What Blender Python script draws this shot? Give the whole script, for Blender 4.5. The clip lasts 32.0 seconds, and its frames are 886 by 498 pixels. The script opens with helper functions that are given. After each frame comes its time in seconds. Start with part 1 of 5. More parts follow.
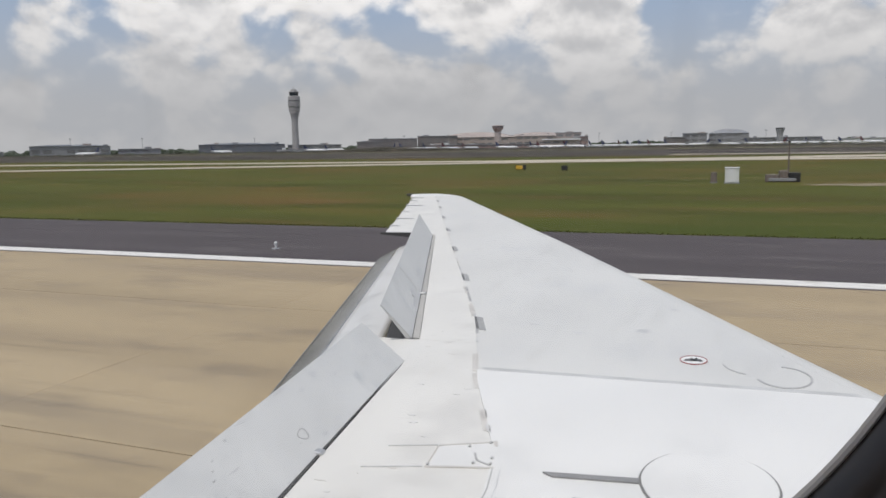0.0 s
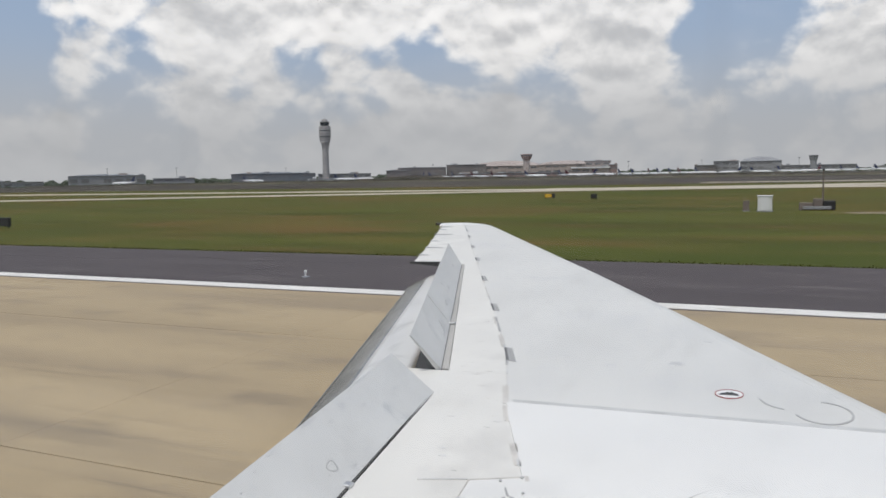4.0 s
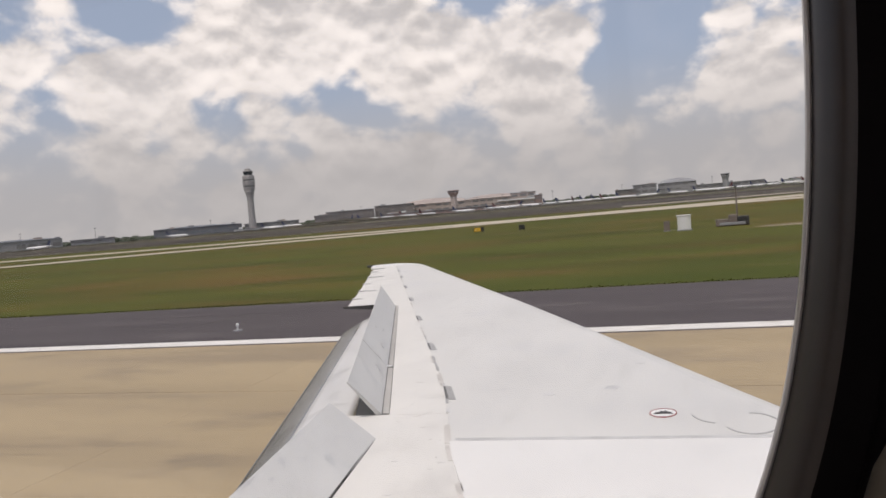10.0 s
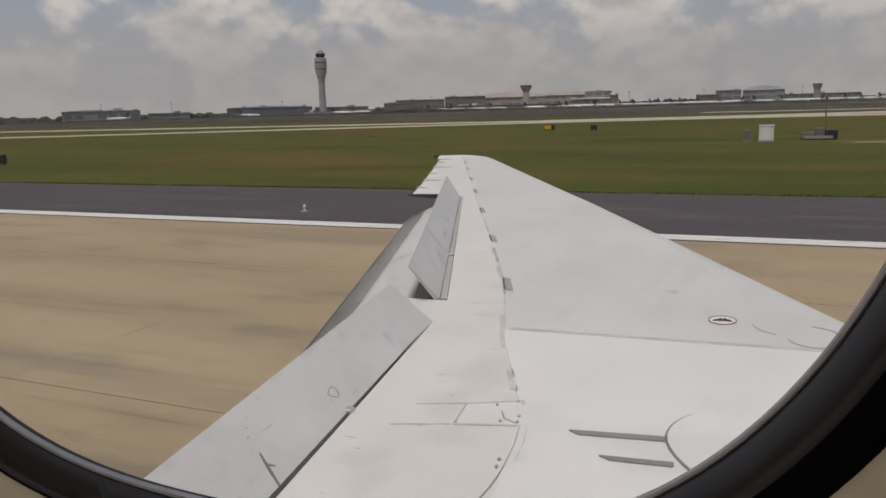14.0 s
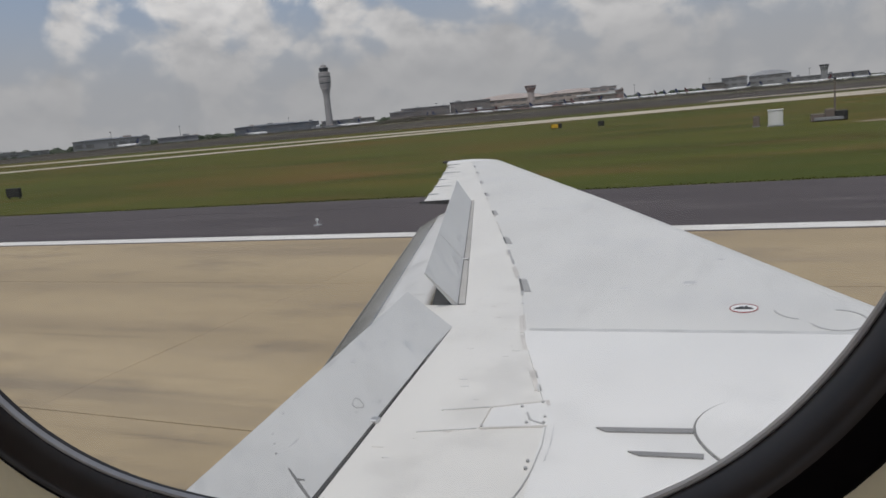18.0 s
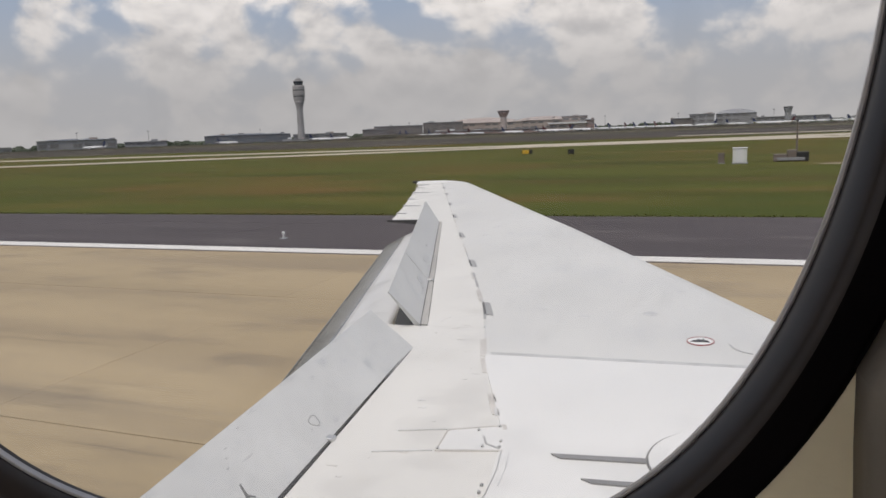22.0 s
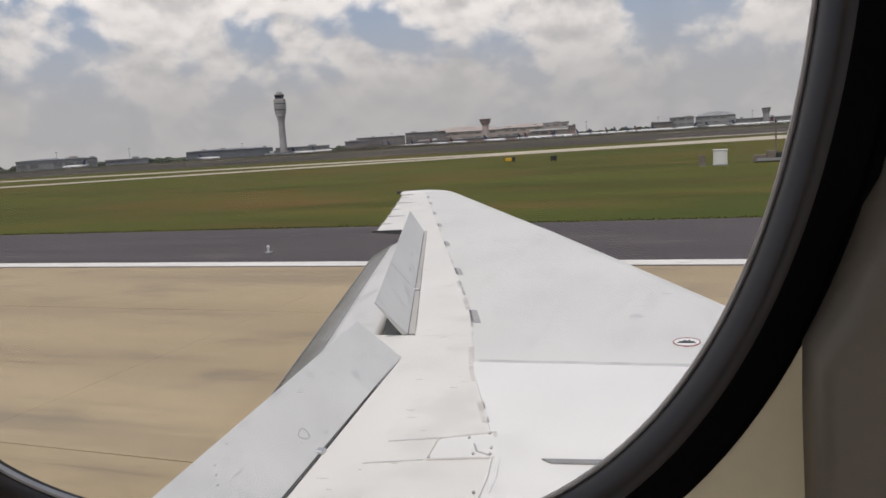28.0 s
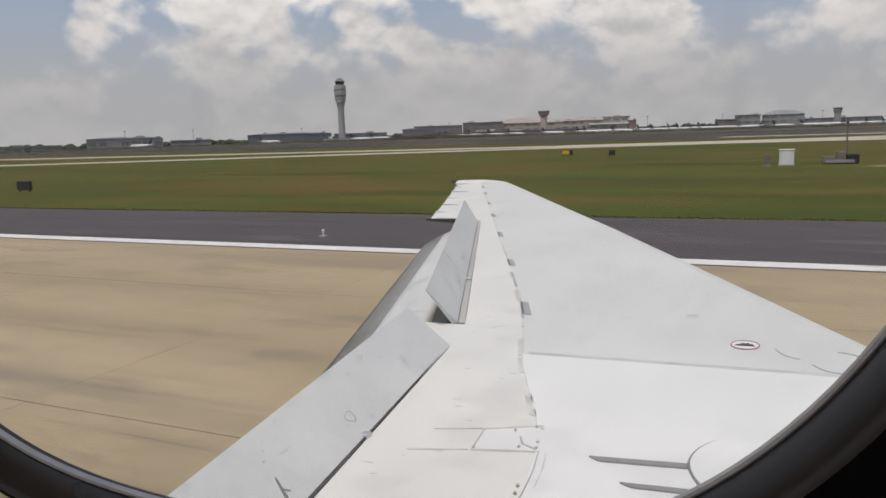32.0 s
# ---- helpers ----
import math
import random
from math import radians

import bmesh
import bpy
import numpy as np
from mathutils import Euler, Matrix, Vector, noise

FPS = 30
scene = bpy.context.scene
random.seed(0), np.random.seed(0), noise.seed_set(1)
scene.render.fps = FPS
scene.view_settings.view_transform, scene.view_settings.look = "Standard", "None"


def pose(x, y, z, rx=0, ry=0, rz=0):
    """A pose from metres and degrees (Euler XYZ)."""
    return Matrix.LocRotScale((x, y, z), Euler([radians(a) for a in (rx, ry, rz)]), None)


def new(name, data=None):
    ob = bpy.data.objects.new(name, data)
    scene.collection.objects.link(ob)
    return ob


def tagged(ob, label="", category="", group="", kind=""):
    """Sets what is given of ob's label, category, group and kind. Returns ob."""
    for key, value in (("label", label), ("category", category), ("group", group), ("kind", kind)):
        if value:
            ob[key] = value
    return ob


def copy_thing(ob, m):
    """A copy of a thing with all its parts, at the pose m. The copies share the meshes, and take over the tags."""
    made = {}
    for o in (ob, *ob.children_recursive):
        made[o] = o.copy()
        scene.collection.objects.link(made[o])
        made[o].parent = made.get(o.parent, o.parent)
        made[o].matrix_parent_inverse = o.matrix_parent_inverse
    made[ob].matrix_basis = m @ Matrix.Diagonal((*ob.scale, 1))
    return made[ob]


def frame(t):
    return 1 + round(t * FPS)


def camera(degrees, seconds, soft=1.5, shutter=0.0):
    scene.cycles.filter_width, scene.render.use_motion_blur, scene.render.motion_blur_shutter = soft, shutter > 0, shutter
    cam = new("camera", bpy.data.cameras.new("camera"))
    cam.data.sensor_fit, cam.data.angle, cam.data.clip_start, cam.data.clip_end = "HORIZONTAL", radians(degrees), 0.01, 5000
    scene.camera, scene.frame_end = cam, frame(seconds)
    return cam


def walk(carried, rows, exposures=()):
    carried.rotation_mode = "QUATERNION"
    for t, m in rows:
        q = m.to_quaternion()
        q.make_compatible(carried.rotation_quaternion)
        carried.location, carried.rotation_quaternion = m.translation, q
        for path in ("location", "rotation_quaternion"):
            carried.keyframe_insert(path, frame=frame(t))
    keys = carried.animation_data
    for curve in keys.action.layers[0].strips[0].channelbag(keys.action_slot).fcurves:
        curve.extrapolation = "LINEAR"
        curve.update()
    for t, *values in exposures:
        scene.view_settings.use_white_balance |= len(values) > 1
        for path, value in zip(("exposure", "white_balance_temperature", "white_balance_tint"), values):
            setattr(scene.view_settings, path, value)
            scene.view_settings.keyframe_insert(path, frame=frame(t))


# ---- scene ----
# Camera: held by hand at a cabin window of an airliner, the wing outside.
cam = camera(62.0, 32.0, soft=1.6)


def eye_pose(x, y, z, yaw, pitch, roll):
    return pose(x, y, z, 0, 0, yaw) @ pose(0, 0, 0, 90 + pitch) @ pose(0, 0, 0, 0, 0, roll)


# seconds, x (towards the nose), y (outboard), z, yaw, pitch, roll
PATH = [
    (0.0, 0.005, -0.004, 3.501, 20.53, -7.54, -0.81),
    (0.5, 0.012, -0.005, 3.513, 20.99, -7.53, -0.58),
    (1.0, 0.008, -0.012, 3.506, 22.55, -7.52, -0.66),
    (1.5, 0.006, 0.008, 3.513, 20.99, -6.26, -0.82),
    (2.0, -0.003, 0.013, 3.514, 22.98, -5.97, -0.37),
    (2.5, 0.001, 0.012, 3.515, 21.89, -5.47, -1.00),
    (4.5, -0.006, -0.010, 3.515, 22.91, -5.13, -0.91),
    (5.0, 0.007, -0.039, 3.523, 19.63, -3.76, -0.76),
    (5.5, -0.009, -0.042, 3.542, 17.98, -3.86, 3.71),
    (6.0, 0.003, -0.042, 3.538, 14.92, -1.60, 1.48),
    (6.5, 0.014, -0.032, 3.547, 14.25, -1.74, 3.62),
    (7.0, 0.025, -0.014, 3.535, 12.39, -0.54, 0.67),
    (7.5, 0.031, -0.012, 3.537, 15.62, -0.26, 0.99),
    (8.0, 0.027, -0.008, 3.537, 16.84, -0.76, -0.92),
    (8.5, 0.024, -0.013, 3.542, 18.00, -1.53, -0.52),
    (9.0, 0.027, -0.015, 3.532, 17.55, -1.72, -1.24),
    (9.5, 0.031, -0.020, 3.532, 17.23, -2.27, -1.97),
    (10.0, 0.027, -0.023, 3.537, 17.36, -2.57, -4.89),
    (10.5, 0.021, -0.035, 3.532, 18.59, -5.66, -1.49),
    (11.0, 0.023, -0.043, 3.523, 18.92, -8.56, -2.04),
    (11.5, 0.022, -0.034, 3.511, 19.39, -10.62, -1.85),
    (12.0, 0.018, -0.016, 3.504, 20.30, -11.71, -2.83),
    (12.5, 0.011, -0.014, 3.502, 22.21, -11.64, 0.14),
    (13.0, 0.015, -0.011, 3.495, 22.68, -11.18, -0.76),
    (13.5, 0.010, -0.013, 3.500, 22.02, -10.74, -1.10),
    (14.0, 0.015, -0.012, 3.498, 22.80, -10.46, -1.49),
    (14.5, 0.013, -0.016, 3.494, 22.85, -10.11, -2.02),
    (16.5, 0.010, -0.012, 3.503, 22.50, -9.99, -2.25),
    (17.0, 0.016, -0.012, 3.502, 22.82, -9.85, -3.56),
    (17.5, 0.010, -0.011, 3.501, 22.84, -9.82, -3.76),
    (18.0, 0.012, -0.016, 3.497, 23.90, -9.95, -5.23),
    (18.5, 0.013, -0.004, 3.491, 25.02, -9.59, -3.78),
    (19.0, 0.020, -0.001, 3.494, 23.56, -8.92, -2.27),
    (19.5, 0.019, -0.018, 3.502, 20.06, -8.91, -0.75),
    (20.0, 0.021, -0.033, 3.506, 18.80, -9.42, -1.23),
    (20.5, 0.022, -0.027, 3.508, 20.17, -8.85, -1.65),
    (21.0, 0.023, -0.024, 3.507, 19.09, -8.71, -1.45),
    (21.5, 0.025, -0.025, 3.502, 20.81, -8.29, -2.42),
    (22.0, 0.025, -0.027, 3.505, 21.17, -8.57, -2.03),
    (22.5, 0.029, -0.025, 3.499, 20.70, -8.41, -2.49),
    (23.0, 0.028, -0.028, 3.504, 20.08, -8.52, -2.37),
    (23.5, 0.031, -0.027, 3.506, 19.66, -8.26, -2.67),
    (24.0, 0.026, -0.037, 3.506, 19.61, -7.95, -2.61),
    (24.5, 0.030, -0.035, 3.504, 19.94, -7.82, -3.32),
    (25.0, 0.029, -0.041, 3.508, 18.89, -7.87, -2.96),
    (25.5, 0.032, -0.029, 3.505, 19.22, -7.49, -3.54),
    (27.5, 0.031, -0.031, 3.502, 19.86, -7.35, -3.54),
    (28.0, 0.031, -0.033, 3.502, 20.02, -7.90, -3.53),
    (28.5, 0.032, -0.027, 3.500, 19.46, -8.21, -3.44),
    (29.0, 0.030, -0.022, 3.497, 18.08, -8.31, -0.62),
    (29.5, 0.032, -0.022, 3.499, 18.32, -8.09, -3.22),
    (30.0, 0.021, -0.019, 3.497, 20.95, -7.95, -2.62),
    (30.5, 0.014, -0.007, 3.480, 23.65, -7.70, -1.67),
    (31.0, 0.008, -0.000, 3.485, 24.24, -7.82, 0.90),
    (31.5, 0.006, 0.001, 3.478, 24.10, -8.35, -0.69),
    (32.0, 0.012, 0.002, 3.485, 24.17, -8.47, -1.73),
]
EXPOSURES = [
    (0.0, -0.44, 6500, 12), (2.5, -0.44, 6450, 11), (5.0, -0.42, 6450, 11), (7.0, -0.38, 6650, 15), (8.0, -0.45, 6800, 17), (9.0, -0.60, 7000, 18), (10.0, -0.44, 6950, 17),
    (12.0, -0.64, 7050, 17), (13.2, -0.66, 7100, 17), (14.0, -0.88, 6950, 15), (14.6, -0.84, 6950, 15), (16.4, -0.68, 7000, 16), (17.0, -0.68, 7000, 16), (17.5, -0.72, 6700, 14), (18.0, -0.78, 6500, 12), (18.6, -0.72, 6650, 13), (20.0, -0.50, 6800, 15), (22.0, -0.53, 6750, 14), (25.0, -0.54, 6800, 15), (29.0, -0.52, 6750, 14), (32.0, -0.55, 6700, 13),
]
walk(cam, [(r[0], eye_pose(*r[1:])) for r in PATH], EXPOSURES)

# ---- light ----
SUN_EL, SUN_AZ = 66.0, 168.0     # degrees above the horizon; compass turn from +y towards -x


def build_world():
    w = bpy.data.worlds.new("sky")
    scene.world = w
    w.use_nodes = True
    nt = w.node_tree
    nt.nodes.clear()
    N, L = nt.nodes.new, nt.links.new
    out = N("ShaderNodeOutputWorld")
    bg = N("ShaderNodeBackground")
    sky = N("ShaderNodeTexSky")
    sky.sky_type = 'NISHITA'
    sky.sun_disc = False
    sky.sun_elevation, sky.sun_rotation = radians(SUN_EL), radians(-SUN_AZ)
    sky.air_density, sky.dust_density, sky.ozone_density = 1.0, 1.6, 1.0

    def math_node(op, a, b=None, clamp=False):
        n = N("ShaderNodeMath")
        n.operation, n.use_clamp = op, clamp
        for i, v in enumerate((a, b)):
            if v is None:
                continue
            if isinstance(v, (int, float)):
                n.inputs[i].default_value = v
            else:
                L(v, n.inputs[i])
        return n.outputs[0]

    co = N("ShaderNodeTexCoord")
    sep = N("ShaderNodeSeparateXYZ")
    L(co.outputs["Generated"], sep.inputs[0])
    az = math_node('ARCTAN2', sep.outputs[0], sep.outputs[1])
    el = math_node('ARCSINE', sep.outputs[2])
    comb = N("ShaderNodeCombineXYZ")
    L(az, comb.inputs[0])
    L(el, comb.inputs[1])

    def smooth(v, lo, hi, top=1.0):
        n = N("ShaderNodeMapRange")
        n.interpolation_type = 'SMOOTHSTEP'
        L(v, n.inputs[0])
        n.inputs[1].default_value, n.inputs[2].default_value, n.inputs[4].default_value = lo, hi, top
        return n.outputs[0]

    def mapped(offset, stretch):
        m = N("ShaderNodeMapping")
        m.inputs["Location"].default_value, m.inputs["Scale"].default_value = offset, stretch
        L(comb.outputs[0], m.inputs[0])
        return m.outputs[0]

    def puffs(rise):
        """Cloud thickness: wide banks, billows and small round heads; rise shifts it upward."""
        at_big, at_small = mapped((0.9, 0.15 + rise, 3.1), (1.2, 2.0, 1)), mapped((1.7, 0.35 + rise, 0.0), (1.25, 1.7, 1))
        total = None
        for where, scale, detail, rough, weight in ((at_big, 2.4, 2.0, 0.5, 0.30), (at_small, 5.6, 8.0, 0.56, 0.58)):
            n = N("ShaderNodeTexNoise")
            n.inputs["Scale"].default_value, n.inputs["Detail"].default_value, n.inputs["Roughness"].default_value = scale, detail, rough
            n.inputs["Distortion"].default_value = 0.15
            L(where, n.inputs["Vector"])
            v = math_node('MULTIPLY', n.outputs["Fac"], weight)
            total = v if total is None else math_node('ADD', total, v)
        heads = N("ShaderNodeTexVoronoi")
        heads.inputs["Scale"].default_value, heads.inputs["Detail"].default_value, heads.inputs["Roughness"].default_value = 11.0, 1.0, 0.5
        L(at_small, heads.inputs["Vector"])
        return math_node('SUBTRACT', total, math_node('MULTIPLY', heads.outputs["Distance"], 0.14))

    # cumulus banks and the blue gaps between them: turn towards the tail, height, half width, half height (degrees), weight
    BANKS = ((16.0, 11.6, 7.0, 5.2, 0.12), (25.0, 14.8, 8.0, 4.5, 0.10), (7.4, 14.6, 6.6, 4.4, 0.11), (-8.0, 12.2, 6.4, 5.0, 0.12), (-0.9, 6.8, 5.0, 3.6, 0.10),
             (34.2, 9.4, 9.0, 3.6, 0.09), (43.0, 12.4, 7.0, 4.6, 0.09), (12.0, 16.0, 2.8, 2.6, -0.12), (-0.6, 12.8, 3.6, 4.6, -0.17), (33.0, 14.6, 6.5, 5.0, 0.10), (38.5, 15.0, 2.4, 2.0, -0.08), (3.4, 9.2, 2.4, 2.6, -0.08))
    shape = None
    for turn, high, wide, tall, weight in BANKS:
        n = N("ShaderNodeVectorMath")
        n.operation = 'MULTIPLY_ADD'
        L(comb.outputs[0], n.inputs[0])
        n.inputs[1].default_value = (1 / radians(wide), 1 / radians(tall), 0)
        n.inputs[2].default_value = (turn / wide, -high / tall, 0)
        far = N("ShaderNodeVectorMath")
        far.operation = 'LENGTH'
        L(n.outputs[0], far.inputs[0])
        v = smooth(far.outputs["Value"], 1.45, 0.25, weight)
        shape = v if shape is None else math_node('ADD', shape, v)
    dense, higher = puffs(0.0), puffs(-0.022)
    low = smooth(el, 0.16, 0.05, 0.07)
    thick = math_node('ADD', math_node('ADD', dense, shape), low)
    cover = smooth(thick, 0.315, 0.410)
    # cloud tops catch the sun, their undersides are grey
    slope = math_node('SUBTRACT', dense, higher)
    lit = smooth(math_node('SUBTRACT', slope, math_node('MULTIPLY', math_node('SUBTRACT', thick, 0.43), 0.22)), -0.095, 0.075)
    haze = smooth(el, 0.215, 0.045)
    col = N("ShaderNodeMixRGB")
    col.inputs[1].default_value, col.inputs[2].default_value = (0.77, 0.775, 0.785, 1), (1.42, 1.40, 1.365, 1)
    L(lit, col.inputs[0])
    gain = N("ShaderNodeMixRGB")
    gain.blend_type = 'MULTIPLY'
    gain.inputs[0].default_value = 1.0
    L(sky.outputs[0], gain.inputs[1])
    gain.inputs[2].default_value = (0.125, 0.122, 0.122, 1)
    veil = N("ShaderNodeMixRGB")
    veil.inputs[0].default_value = 0.72
    L(gain.outputs[0], veil.inputs[1])
    veil.inputs[2].default_value = (0.52, 0.66, 0.88, 1)
    clouds = N("ShaderNodeMixRGB")
    L(math_node('MULTIPLY', cover, 0.96), clouds.inputs[0])
    L(veil.outputs[0], clouds.inputs[1])
    L(col.outputs[0], clouds.inputs[2])
    air = N("ShaderNodeMixRGB")
    L(math_node('MULTIPLY', haze, 0.90), air.inputs[0])
    L(clouds.outputs[0], air.inputs[1])
    air.inputs[2].default_value = (0.61, 0.625, 0.645, 1)
    L(air.outputs[0], bg.inputs[0])
    bg.inputs[1].default_value = 1.0
    L(bg.outputs[0], out.inputs[0])


build_world()
sun = new("sun", bpy.data.lights.new("sun", 'SUN'))
sun.data.energy, sun.data.angle, sun.data.color = 2.8, radians(0.53), (1.0, 0.96, 0.90)
sun.matrix_world = pose(0, 0, 60, 90 - SUN_EL, 0, 180 + SUN_AZ)

# ---- materials ----


def material(name, base, rough=0.6, metal=0.0, vary=0.15, scale=3.0, fine=40.0, bump=0.0, stretch=(1, 1, 1), second=None,
             patch=(0.5, 0.68), spec=0.5, per_piece=0.0):
    """A surface with variation at two scales, an optional second colour in patches, and relief."""
    m = bpy.data.materials.new(name)
    m.use_nodes = True
    nt = m.node_tree
    N, L = nt.nodes.new, nt.links.new
    p = nt.nodes["Principled BSDF"]
    p.inputs["Roughness"].default_value, p.inputs["Metallic"].default_value = rough, metal
    p.inputs["Specular IOR Level"].default_value = spec
    co = N("ShaderNodeTexCoord")
    geo = N("ShaderNodeNewGeometry")
    mp = N("ShaderNodeMapping")
    mp.inputs["Scale"].default_value = stretch
    L(geo.outputs["Position"], mp.inputs[0])

    def tex(s, detail=4.0):
        n = N("ShaderNodeTexNoise")
        n.inputs["Scale"].default_value, n.inputs["Detail"].default_value = s, detail
        L(mp.outputs[0], n.inputs["Vector"])
        return n.outputs["Fac"]

    big, small = tex(scale), tex(fine)
    ramp = N("ShaderNodeMapRange")
    L(big, ramp.inputs[0])
    ramp.inputs[1].default_value, ramp.inputs[2].default_value = 0.3, 0.7
    ramp.inputs[3].default_value, ramp.inputs[4].default_value = 1 - vary, 1 + vary
    ramp2 = N("ShaderNodeMapRange")
    L(small, ramp2.inputs[0])
    ramp2.inputs[1].default_value, ramp2.inputs[2].default_value = 0.3, 0.7
    ramp2.inputs[3].default_value, ramp2.inputs[4].default_value = 1 - vary * 0.5, 1 + vary * 0.5
    mul = N("ShaderNodeMath")
    mul.operation = 'MULTIPLY'
    L(ramp.outputs[0], mul.inputs[0])
    L(ramp2.outputs[0], mul.inputs[1])
    value = mul.outputs[0]
    if per_piece:
        info = N("ShaderNodeObjectInfo")
        r = N("ShaderNodeMapRange")
        L(info.outputs["Random"], r.inputs[0])
        r.inputs[3].default_value, r.inputs[4].default_value = 1 - per_piece, 1 + per_piece
        m2 = N("ShaderNodeMath")
        m2.operation = 'MULTIPLY'
        L(value, m2.inputs[0])
        L(r.outputs[0], m2.inputs[1])
        value = m2.outputs[0]
    colour = N("ShaderNodeMixRGB")
    colour.inputs[1].default_value = (*base, 1)
    colour.inputs[2].default_value = (*(second or base), 1)
    mask = N("ShaderNodeMapRange")
    mask.interpolation_type = 'SMOOTHSTEP'
    L(tex(scale * 1.7, 6.0), mask.inputs[0])
    mask.inputs[1].default_value, mask.inputs[2].default_value = patch
    L(mask.outputs[0], colour.inputs[0])
    mix = N("ShaderNodeMixRGB")
    mix.blend_type = 'MULTIPLY'
    mix.inputs[0].default_value = 1.0
    L(colour.outputs[0], mix.inputs[1])
    L(value, mix.inputs[2])
    L(mix.outputs[0], p.inputs["Base Color"])
    if bump:
        b = N("ShaderNodeBump")
        b.inputs["Strength"].default_value, b.inputs["Distance"].default_value = 0.6, bump
        L(small, b.inputs["Height"])
        L(b.outputs[0], p.inputs["Normal"])
    return m


